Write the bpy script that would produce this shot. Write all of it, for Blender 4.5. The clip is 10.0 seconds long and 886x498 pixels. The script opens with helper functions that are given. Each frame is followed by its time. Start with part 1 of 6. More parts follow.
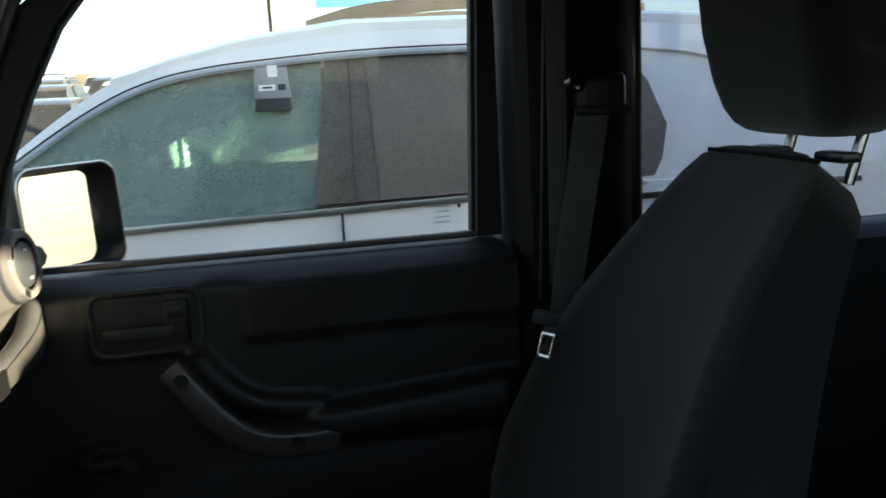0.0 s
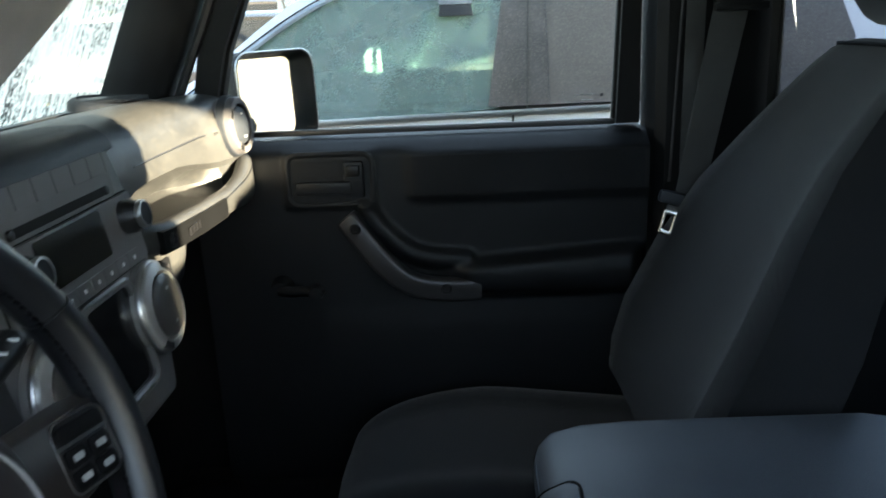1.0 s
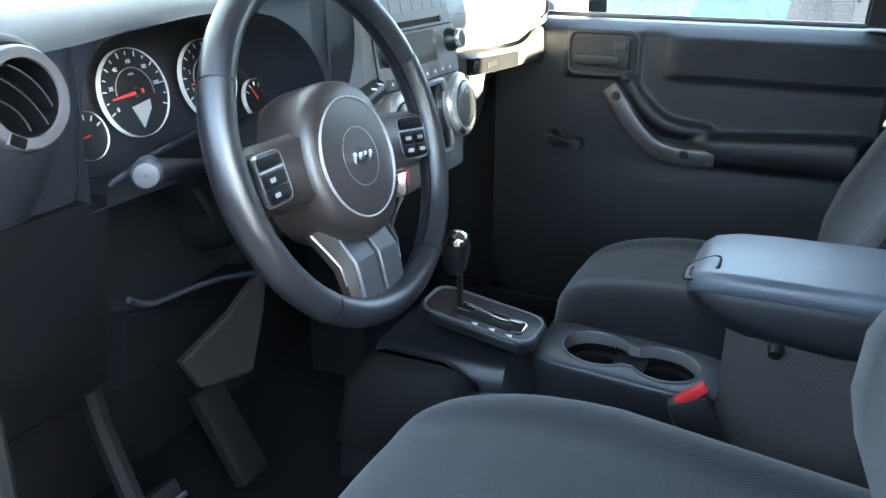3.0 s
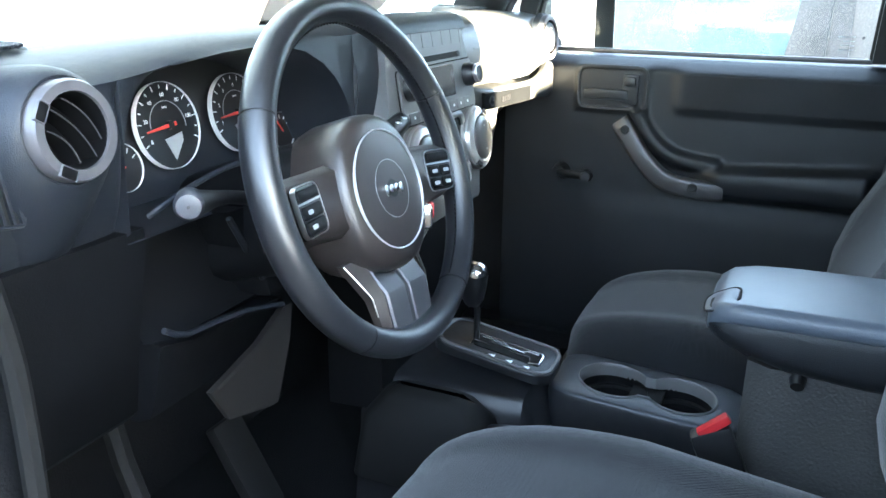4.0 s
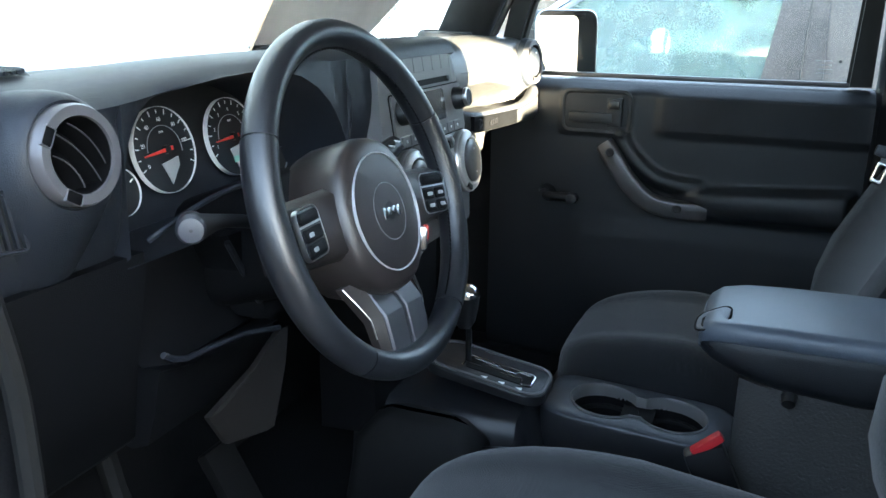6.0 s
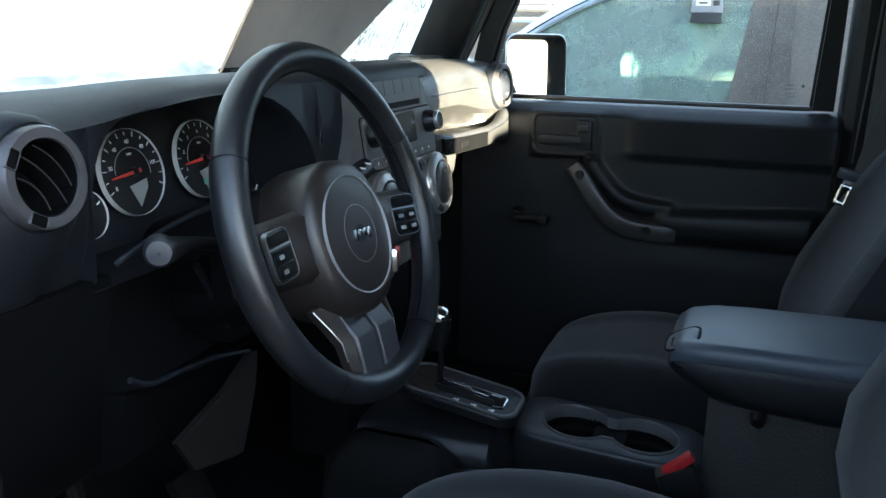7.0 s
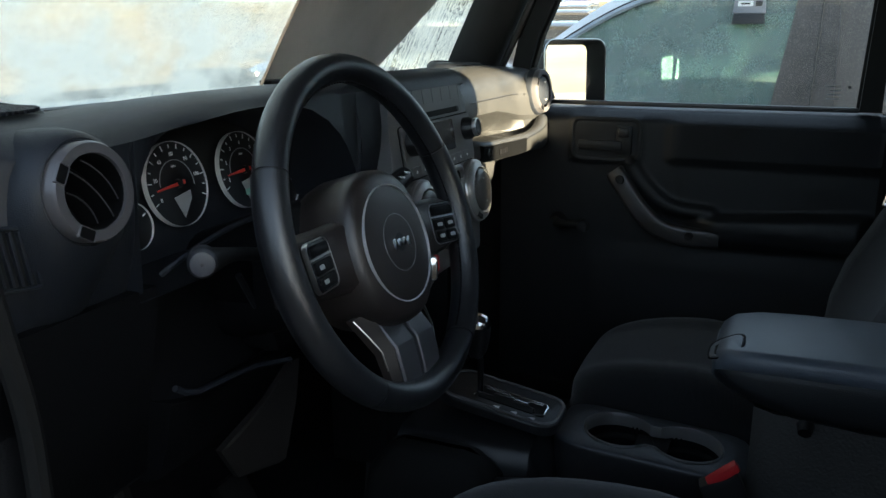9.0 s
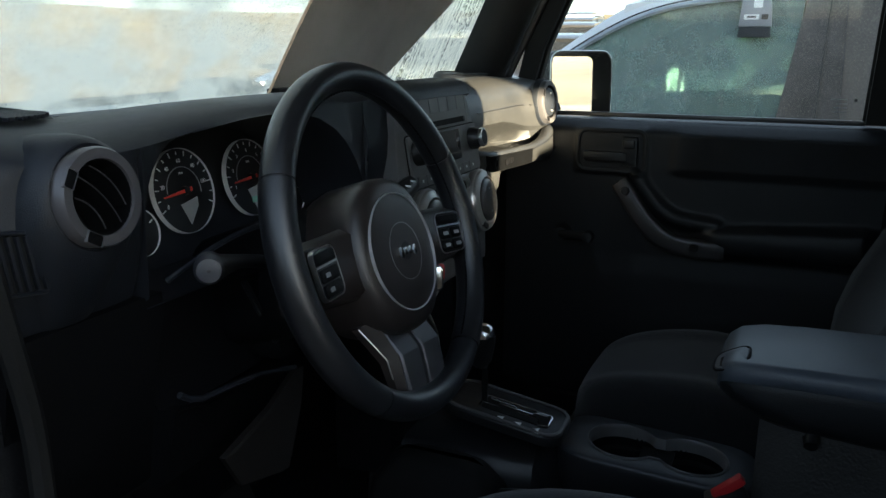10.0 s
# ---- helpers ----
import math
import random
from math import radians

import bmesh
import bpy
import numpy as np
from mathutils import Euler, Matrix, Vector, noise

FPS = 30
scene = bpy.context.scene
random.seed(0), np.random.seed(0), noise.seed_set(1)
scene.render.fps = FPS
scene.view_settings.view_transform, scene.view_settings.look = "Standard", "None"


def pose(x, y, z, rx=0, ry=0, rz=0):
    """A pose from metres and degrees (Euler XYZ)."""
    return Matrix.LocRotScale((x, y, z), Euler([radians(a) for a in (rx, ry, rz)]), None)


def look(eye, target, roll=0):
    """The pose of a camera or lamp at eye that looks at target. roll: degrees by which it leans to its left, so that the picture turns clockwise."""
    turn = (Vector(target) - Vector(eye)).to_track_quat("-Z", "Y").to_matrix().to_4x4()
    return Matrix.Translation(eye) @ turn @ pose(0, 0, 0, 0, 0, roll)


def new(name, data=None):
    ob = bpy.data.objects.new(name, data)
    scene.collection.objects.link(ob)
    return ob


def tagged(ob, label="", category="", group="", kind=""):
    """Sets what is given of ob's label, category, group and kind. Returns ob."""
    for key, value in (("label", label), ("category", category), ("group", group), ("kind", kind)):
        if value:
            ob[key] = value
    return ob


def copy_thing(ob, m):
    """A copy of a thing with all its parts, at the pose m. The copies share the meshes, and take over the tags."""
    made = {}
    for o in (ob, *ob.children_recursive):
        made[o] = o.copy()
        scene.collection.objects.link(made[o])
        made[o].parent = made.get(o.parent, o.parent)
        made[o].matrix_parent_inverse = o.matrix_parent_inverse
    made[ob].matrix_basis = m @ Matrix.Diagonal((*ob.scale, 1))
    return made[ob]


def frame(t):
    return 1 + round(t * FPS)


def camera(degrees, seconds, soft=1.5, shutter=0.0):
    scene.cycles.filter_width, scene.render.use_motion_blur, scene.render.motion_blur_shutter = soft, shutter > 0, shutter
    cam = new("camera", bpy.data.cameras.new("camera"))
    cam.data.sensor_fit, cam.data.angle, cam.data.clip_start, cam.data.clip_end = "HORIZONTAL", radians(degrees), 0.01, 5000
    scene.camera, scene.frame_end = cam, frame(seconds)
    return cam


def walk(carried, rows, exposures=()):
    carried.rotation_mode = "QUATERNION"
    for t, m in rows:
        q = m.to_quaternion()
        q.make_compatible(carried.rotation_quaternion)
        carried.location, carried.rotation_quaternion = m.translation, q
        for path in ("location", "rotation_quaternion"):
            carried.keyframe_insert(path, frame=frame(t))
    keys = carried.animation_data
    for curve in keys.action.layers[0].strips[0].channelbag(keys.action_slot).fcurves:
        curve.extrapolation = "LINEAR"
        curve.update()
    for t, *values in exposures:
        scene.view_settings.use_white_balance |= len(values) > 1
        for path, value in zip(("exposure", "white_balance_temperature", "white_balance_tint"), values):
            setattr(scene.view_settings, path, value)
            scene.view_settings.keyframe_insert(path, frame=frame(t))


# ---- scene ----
cam = camera(57.4, 10.0, shutter=0.25)
PATH = [
    (0, (-0.483, 0.271, 1.489), (1.444, -0.099, 1.1), -3.1),
    (0.5, (-0.581, 0.245, 1.497), (1.358, 0.13, 1.021), -3.1),
    (1, (-0.678, 0.227, 1.454), (1.241, 0.318, 0.899), -2.6),
    (1.5, (-0.772, 0.194, 1.432), (1.109, 0.584, 0.875), 0.2),
    (2, (-0.897, 0.122, 1.422), (0.892, 0.809, 0.851), 1.9),
    (2.5, (-0.995, 0.065, 1.408), (0.713, 0.825, 0.696), 0.3),
    (3.8, (-1.061, 0.105, 1.411), (0.662, 0.874, 0.747), 0.9),
    (4, (-1.064, 0.108, 1.41), (0.675, 0.867, 0.779), 0.7),
    (4.5, (-1.073, 0.118, 1.407), (0.702, 0.838, 0.83), 1.1),
    (5, (-1.077, 0.12, 1.406), (0.698, 0.834, 0.824), 0.8),
    (5.5, (-1.077, 0.124, 1.41), (0.685, 0.86, 0.815), 0.6),
    (7, (-1.077, 0.122, 1.41), (0.737, 0.782, 0.888), 1.0),
    (7.5, (-1.076, 0.122, 1.412), (0.736, 0.788, 0.891), 1.2),
    (8, (-1.076, 0.125, 1.41), (0.72, 0.833, 0.887), 0.9),
    (8.5, (-1.078, 0.125, 1.411), (0.706, 0.863, 0.887), 0.4),
    (9, (-1.077, 0.121, 1.414), (0.704, 0.874, 0.903), -0.1),
    (9.5, (-1.078, 0.124, 1.414), (0.707, 0.879, 0.92), -0.0),
    (10, (-1.078, 0.123, 1.412), (0.705, 0.887, 0.927), 0.3),
]
EXPOSURES = [(0.0, 3.65, 6450, 4), (0.5, 3.9, 6400, 4), (1.0, 4.45, 6250, 4), (1.3, 5.1, 6050, 4), (1.6, 5.6, 5950, 4), (2.0, 5.75, 5900, 4), (2.5, 6.4, 5900, 4), (4.0, 6.85, 5900, 4), (4.5, 6.3, 5950, 4), (5.6, 6.1, 5950, 4), (7.0, 4.8, 5800, 4), (7.5, 4.2, 5950, 4), (8.5, 4.0, 6150, 4), (10.0, 3.55, 6250, 4)]
walk(cam, [(t, look(eye, target, roll)) for t, eye, target, roll in PATH], EXPOSURES)

# ---- light ----
SUN = Vector((-0.47, -0.86, 0.140)).normalized()
world = bpy.data.worlds.new("sky")
scene.world = world
world.use_nodes = True
wn, wl = world.node_tree.nodes, world.node_tree.links
sky = wn.new("ShaderNodeTexSky")
sky.sky_type, sky.sun_disc = "NISHITA", False
sky.sun_elevation = math.asin(SUN.z)
sky.sun_rotation = math.atan2(SUN.x, SUN.y)
sky.dust_density, sky.air_density, sky.ozone_density = 0.6, 1.0, 2.5
haze = wn.new("ShaderNodeHueSaturation")
haze.inputs["Saturation"].default_value = 0.56
wl.new(sky.outputs[0], haze.inputs["Color"])
wl.new(haze.outputs[0], wn["Background"].inputs[0])
wn["Background"].inputs[1].default_value = 0.05
sun = new("sun", bpy.data.lights.new("sun", "SUN"))
sun.data.energy, sun.data.angle, sun.data.color = 5.0, radians(0.55), (1.0, 0.82, 0.55)
sun.matrix_world = look((0, 0, 0), tuple(-SUN))


# ---- materials ----
def mat(name, color, rough=0.6, metal=0.0, grain=0.0, grain_size=600, blotch=0.12, blotch_size=9, spec=0.5, coat=0.0, dirt=None, sheen=0.0, dirt_size=26):
    """A painted, moulded or woven surface: base colour with two scales of variation and fine relief."""
    m = bpy.data.materials.new(name)
    m.use_nodes = True
    n, l = m.node_tree.nodes, m.node_tree.links
    b = n["Principled BSDF"]
    b.inputs["Metallic"].default_value = metal
    b.inputs["Specular IOR Level"].default_value = spec
    b.inputs["Coat Weight"].default_value = coat
    b.inputs["Coat Roughness"].default_value = 0.08
    b.inputs["Sheen Weight"].default_value = sheen
    b.inputs["Sheen Roughness"].default_value = 0.5
    co = n.new("ShaderNodeTexCoord")
    big = n.new("ShaderNodeTexNoise")
    big.inputs["Scale"].default_value, big.inputs["Detail"].default_value = blotch_size, 6
    fine = n.new("ShaderNodeTexNoise")
    fine.inputs["Scale"].default_value, fine.inputs["Detail"].default_value = grain_size, 2
    l.new(co.outputs["Object"], big.inputs["Vector"])
    l.new(co.outputs["Object"], fine.inputs["Vector"])
    ramp = n.new("ShaderNodeValToRGB")
    lo = [c * (1 - blotch * 1.6) for c in color]
    hi = [min(1, c * (1 + blotch)) for c in color]
    ramp.color_ramp.elements[0].position, ramp.color_ramp.elements[1].position = 0.3, 0.7
    ramp.color_ramp.elements[0].color, ramp.color_ramp.elements[1].color = (*lo, 1), (*hi, 1)
    l.new(big.outputs["Fac"], ramp.inputs["Fac"])
    colour = ramp.outputs["Color"]
    if dirt:
        dn = n.new("ShaderNodeTexNoise")
        dn.inputs["Scale"].default_value, dn.inputs["Detail"].default_value = dirt_size, 9
        l.new(co.outputs["Object"], dn.inputs["Vector"])
        dr = n.new("ShaderNodeMapRange")
        dr.inputs["From Min"].default_value, dr.inputs["From Max"].default_value, dr.inputs["To Max"].default_value = 0.48, 0.75, 0.55
        l.new(dn.outputs["Fac"], dr.inputs["Value"])
        mx = n.new("ShaderNodeMix")
        mx.data_type = "RGBA"
        mx.inputs[7].default_value = (*dirt, 1)
        l.new(dr.outputs[0], mx.inputs[0])
        l.new(colour, mx.inputs[6])
        colour = mx.outputs[2]
    l.new(colour, b.inputs["Base Color"])
    mr = n.new("ShaderNodeMapRange")
    mr.inputs["To Min"].default_value, mr.inputs["To Max"].default_value = rough * 0.82, min(1, rough * 1.18)
    l.new(big.outputs["Fac"], mr.inputs["Value"])
    l.new(mr.outputs[0], b.inputs["Roughness"])
    if grain:
        bump = n.new("ShaderNodeBump")
        bump.inputs["Strength"].default_value, bump.inputs["Distance"].default_value = grain, 0.001
        l.new(fine.outputs["Fac"], bump.inputs["Height"])
        l.new(bump.outputs[0], b.inputs["Normal"])
    return m


def cloth(name, color, scale=420):
    """Woven seat fabric: crossed thread waves, matt."""
    m = mat(name, color, 0.92, grain=0.0, blotch=0.18, blotch_size=7, spec=0.15, sheen=0.3)
    n, l = m.node_tree.nodes, m.node_tree.links
    co = n.new("ShaderNodeTexCoord")
    bumps = None
    for axis in ("X", "Z", "Y"):
        w = n.new("ShaderNodeTexWave")
        w.bands_direction = axis
        w.inputs["Scale"].default_value, w.inputs["Distortion"].default_value = scale, 1.5
        l.new(co.outputs["Object"], w.inputs["Vector"])
        bp = n.new("ShaderNodeBump")
        bp.inputs["Strength"].default_value, bp.inputs["Distance"].default_value = 0.22, 0.0006
        l.new(w.outputs["Fac"], bp.inputs["Height"])
        if bumps:
            l.new(bumps, bp.inputs["Normal"])
        bumps = bp.outputs[0]
    l.new(bumps, n["Principled BSDF"].inputs["Normal"])
    return m


def glass(name, tint=(1, 1, 1), rough=0.0, dusty=0.0, film=(0.55, 0.5, 0.42), least=0.0):
    """A thin pane: it lets light straight through, tinted, with a mirror gloss at grazing angles and a film of dust."""
    m = bpy.data.materials.new(name)
    m.use_nodes = True
    n, l = m.node_tree.nodes, m.node_tree.links
    n.remove(n["Principled BSDF"])
    out = n["Material Output"]
    tr = n.new("ShaderNodeBsdfTransparent")
    tr.inputs[0].default_value = (*tint, 1)
    gl = n.new("ShaderNodeBsdfGlossy")
    gl.inputs["Roughness"].default_value = rough
    lw = n.new("ShaderNodeLayerWeight")
    lw.inputs[0].default_value = 0.5
    pw = n.new("ShaderNodeMath")
    pw.operation = "POWER"
    pw.inputs[1].default_value = 5.0
    l.new(lw.outputs["Facing"], pw.inputs[0])
    fr = n.new("ShaderNodeMapRange")
    fr.inputs["To Min"].default_value, fr.inputs["To Max"].default_value = 0.045, 0.9
    l.new(pw.outputs[0], fr.inputs["Value"])
    mix = n.new("ShaderNodeMixShader")
    l.new(fr.outputs[0], mix.inputs[0])
    l.new(tr.outputs[0], mix.inputs[1])
    l.new(gl.outputs[0], mix.inputs[2])
    last = mix.outputs[0]
    if dusty:
        co = n.new("ShaderNodeTexCoord")
        ns = n.new("ShaderNodeTexNoise")
        ns.inputs["Scale"].default_value, ns.inputs["Detail"].default_value = 14, 10
        sp = n.new("ShaderNodeTexNoise")
        sp.inputs["Scale"].default_value, sp.inputs["Detail"].default_value = 220, 3
        l.new(co.outputs["Object"], ns.inputs["Vector"])
        l.new(co.outputs["Object"], sp.inputs["Vector"])
        mul = n.new("ShaderNodeMath")
        mul.operation = "MULTIPLY"
        l.new(ns.outputs["Fac"], mul.inputs[0])
        l.new(sp.outputs["Fac"], mul.inputs[1])
        mr = n.new("ShaderNodeMapRange")
        mr.inputs["From Min"].default_value, mr.inputs["From Max"].default_value = 0.18, 0.42
        mr.inputs["To Min"].default_value, mr.inputs["To Max"].default_value = least, dusty
        l.new(mul.outputs[0], mr.inputs["Value"])
        df = n.new("ShaderNodeBsdfDiffuse")
        df.inputs[0].default_value = (*film, 1)
        mx = n.new("ShaderNodeMixShader")
        l.new(mr.outputs[0], mx.inputs[0])
        l.new(last, mx.inputs[1])
        l.new(df.outputs[0], mx.inputs[2])
        last = mx.outputs[0]
    l.new(last, out.inputs[0])
    return m


def frost(name, runs=False):
    """Melting frost on a windscreen: pale scattering ice with clear specks and thin patches; or dark beads in upright runs between icy streaks."""
    m = bpy.data.materials.new(name)
    m.use_nodes = True
    n, l = m.node_tree.nodes, m.node_tree.links
    n.remove(n["Principled BSDF"])
    co = n.new("ShaderNodeTexCoord")

    def noise_at(scale, detail, stretch=(1, 1, 1), lean=0.0, rough=0.6):
        mp = n.new("ShaderNodeMapping")
        mp.inputs["Scale"].default_value = stretch
        mp.inputs["Rotation"].default_value = (0, radians(lean), 0)
        l.new(co.outputs["Object"], mp.inputs["Vector"])
        t = n.new("ShaderNodeTexNoise")
        t.inputs["Scale"].default_value, t.inputs["Detail"].default_value, t.inputs["Roughness"].default_value = scale, detail, rough
        l.new(mp.outputs[0], t.inputs["Vector"])
        return t.outputs["Fac"]

    def ramp(value, lo, hi, a, b):
        r = n.new("ShaderNodeMapRange")
        r.inputs["From Min"].default_value, r.inputs["From Max"].default_value = lo, hi
        r.inputs["To Min"].default_value, r.inputs["To Max"].default_value = a, b
        l.new(value, r.inputs["Value"])
        return r.outputs[0]

    def math_of(op, a, b):
        k = n.new("ShaderNodeMath")
        k.operation = op
        l.new(a, k.inputs[0])
        l.new(b, k.inputs[1])
        return k.outputs[0]
    if runs:
        bands = ramp(noise_at(1.0, 3, (105, 4, 4), -8, 0.5), 0.44, 0.56, 0.0, 1.0)
        beads = ramp(noise_at(210, 2, (1, 1, 0.45), -8), 0.47, 0.54, 1.0, 0.0)
        patches = ramp(noise_at(9, 4), 0.36, 0.50, 0.15, 1.0)
        clear = math_of("MULTIPLY", math_of("MULTIPLY", bands, beads), patches)
        cover = ramp(clear, 0.0, 1.0, 0.92, 0.06)
    else:
        where = ramp(noise_at(6.0, 3), 0.40, 0.68, 0.0, 0.095)
        specks = ramp(math_of("ADD", noise_at(520, 2), where), 0.655, 0.70, 0.0, 1.0)
        thin = ramp(noise_at(11, 5, (1, 1, 1.7), 0, 0.55), 0.44, 0.66, 0.96, 0.48)
        clear = ramp(specks, 0.0, 1.0, 1.0, 0.42)
        cover = math_of("MULTIPLY", thin, clear)
    tl = n.new("ShaderNodeBsdfTranslucent")
    tl.inputs[0].default_value = (1.0, 0.93, 0.78, 1)
    tr = n.new("ShaderNodeBsdfTransparent")
    # water beads bend the dark ground into view
    water = n.new("ShaderNodeMix")
    water.data_type = "RGBA"
    water.inputs[6].default_value, water.inputs[7].default_value = (0.97, 0.98, 0.97, 1), (0.14, 0.17, 0.14, 1)
    l.new(beads if runs else specks, water.inputs[0])
    l.new(water.outputs[2], tr.inputs[0])
    mix = n.new("ShaderNodeMixShader")
    l.new(cover, mix.inputs[0])
    l.new(tr.outputs[0], mix.inputs[1])
    l.new(tl.outputs[0], mix.inputs[2])
    l.new(mix.outputs[0], n["Material Output"].inputs[0])
    return m


DASH = mat("dash_plastic", (0.0120, 0.0144, 0.0200), 0.50, grain=0.45, grain_size=1000, spec=0.38, blotch=0.12, dirt=(0.019, 0.019, 0.0195), dirt_size=90)
# darker than the dash plastic: shade low in the cabin is put into it
DASH_LOW = mat("shade_dark_plastic", (0.004, 0.0042, 0.005), 0.55, grain=0.4, grain_size=900, spec=0.15)
PANEL = mat("door_plastic", (0.0115, 0.0130, 0.0158), 0.46, grain=0.5, grain_size=800, spec=0.42)
PANEL_CLOTH = cloth("door_cloth", (0.021, 0.023, 0.027))
TRIM = mat("satin_graphite", (0.085, 0.083, 0.087), 0.36, metal=0.5, grain=0.1)
STACK = mat("stack_plastic", (0.135, 0.134, 0.136), 0.38, grain=0.15, dirt=(0.1, 0.095, 0.085))
BLACK = mat("black_plastic", (0.012, 0.012, 0.013), 0.4, grain=0.1)
GLOSS = mat("gloss_black", (0.008, 0.008, 0.009), 0.12)
RUBBER = mat("rubber", (0.008, 0.008, 0.008), 0.75, grain=0.2, spec=0.25)
LEATHER = mat("wheel_leather", (0.013, 0.0135, 0.016), 0.30, grain=0.25, grain_size=1300, spec=0.8)
SPOKE = mat("spoke_graphite", (0.09, 0.09, 0.098), 0.4, metal=0.5, grain=0.08)
HUB = mat("hub_plastic", (0.0285, 0.0225, 0.0212), 0.34, grain=0.3, grain_size=1200, spec=0.75)
RING = mat("bright_ring", (0.96, 0.96, 0.97), 0.22, metal=0.20, blotch=0.02)
HUB_RING = mat("satin_hub_ring", (0.55, 0.55, 0.56), 0.3, metal=0.45, blotch=0.03)
VENT_RING = mat("satin_vent_ring", (0.120, 0.114, 0.120), 0.38, metal=0.45, grain=0.08, blotch=0.05)
CHROME = mat("chrome", (0.75, 0.75, 0.76), 0.14, metal=1.0, blotch=0.03)
SATIN = mat("satin_chrome", (0.62, 0.62, 0.62), 0.3, metal=1.0, blotch=0.05)
CLOTH = cloth("seat_cloth", (0.0110, 0.0125, 0.0156))
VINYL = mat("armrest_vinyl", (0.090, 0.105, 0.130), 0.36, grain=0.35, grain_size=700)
CARPET = mat("carpet", (0.014, 0.014, 0.015), 0.98, grain=1.0, grain_size=350, spec=0.1)
LINER = mat("headliner", (0.22, 0.22, 0.215), 0.95, grain=0.5, grain_size=500)
PAINT_IN = mat("black_paint", (0.010, 0.010, 0.012), 0.36, coat=0.1)
STRAP = cloth("belt_webbing", (0.12, 0.12, 0.12), 700)
STEEL = mat("bright_steel", (0.78, 0.78, 0.78), 0.25, metal=1.0)
RED = mat("red_plastic", (0.48, 0.022, 0.028), 0.4)
NEEDLE = mat("needle_red", (0.75, 0.06, 0.04), 0.4)
WHITE_MARK = mat("white_marking", (0.88, 0.88, 0.88), 0.5, blotch=0.02)
GREY_MARK = mat("grey_marking", (0.35, 0.36, 0.37), 0.5, blotch=0.02)
DIAL = mat("dial_black", (0.010, 0.010, 0.011), 0.35)
SCREEN = mat("display_glass", (0.022, 0.022, 0.019), 0.10, spec=0.8)
DIAL_RING = mat("satin_dial_ring", (0.40, 0.39, 0.375), 0.32, metal=0.35, blotch=0.05)
CAR_GLASS = mat("dark_car_glass", (0.02, 0.021, 0.023), 0.12, spec=0.6)
# console plastic made paler, light on the deck top put into the colour
DECK = mat("lit_console_deck", (0.042, 0.046, 0.054), 0.36, grain=0.3, grain_size=900)
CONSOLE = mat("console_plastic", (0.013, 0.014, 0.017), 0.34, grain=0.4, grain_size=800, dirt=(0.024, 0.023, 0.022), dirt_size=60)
TAN = mat("tan_knee_plate", (0.0105, 0.0085, 0.0072), 0.6, grain=0.1)
SHEET = mat("grey_card", (0.52, 0.485, 0.45), 0.8, grain=0.1)
# tan is sunlight on the grey card's edge, put into the colour
SHEET_EDGE = mat("sun_tinted_card_edge", (0.60, 0.42, 0.29), 0.8)
GLASS = glass("window_glass", (0.93, 0.96, 0.95), dusty=0.07)
PRIVACY = glass("privacy_glass", (0.42, 0.47, 0.56), dusty=0.12)
FROST = frost("windscreen_frost")
FROST_RUNS = frost("windscreen_runs", True)
MIRROR = mat("mirror_silver", (0.9, 0.9, 0.9), 0.01, metal=1.0, blotch=0.0)
SUV_WHITE = mat("white_car_paint", (0.82, 0.82, 0.84), 0.3, coat=0.6, blotch=0.03, blotch_size=2)
SUV_GLASS = glass("green_tinted_pane", (0.62, 0.75, 0.705), dusty=0.385, film=(0.345, 0.435, 0.415), least=0.35)
SUV_INSIDE = mat("grey_cabin_lining", (0.20, 0.21, 0.20), 0.7, grain=0.2, blotch=0.2, blotch_size=4)
# cabin lining made paler for the lit edge under the roof
SUV_EDGE = mat("lit_lining_edge", (0.42, 0.43, 0.40), 0.5)
DARK_GLASS = mat("dark_tinted_pane", (0.135, 0.122, 0.113), 0.34, spec=0.3, blotch=0.12, blotch_size=3, dirt=(0.26, 0.24, 0.20), dirt_size=170)
# dash plastic with dust, also paler to put sun brightness into the colour
DASH_SUNNY_DUST = mat("dusty_sunlit_dash_plastic", (0.027, 0.027, 0.0275), 0.40, grain=0.4, grain_size=1000, spec=0.55, blotch=0.18, dirt=(0.056, 0.053, 0.046), dirt_size=150)
DIAL_FACE = mat("dial_face_plastic", (0.070, 0.067, 0.066), 0.30, grain=0.2, blotch=0.2, dirt=(0.075, 0.07, 0.062), dirt_size=120)
# black plastic made deeper, the shade of recesses put into its colour
VOID = mat("recess_shaded_black", (0.0035, 0.0035, 0.004), 0.6, spec=0.12)
CAP_GREY = mat("stalk_cap_plastic", (0.045, 0.046, 0.055), 0.42, grain=0.15)
FRAME_BLACK = mat("matt_black_frame", (0.009, 0.009, 0.010), 0.6, spec=0.25, blotch=0.2)
BLACK_PILLAR = mat("dusty_black_pillar", (0.105, 0.095, 0.09), 0.34, spec=0.3, blotch=0.2, dirt=(0.26, 0.24, 0.20), dirt_size=170)
TYRE = mat("tyre", (0.02, 0.02, 0.02), 0.85, grain=0.3)
ASPHALT = mat("dusty_gravel", (0.20, 0.165, 0.115), 0.95, grain=0.6, grain_size=60, blotch=0.3, blotch_size=0.6)
FIELD = mat("dry_field", (0.22, 0.175, 0.095), 0.95, grain=0.4, grain_size=5, blotch=0.3, blotch_size=0.05)


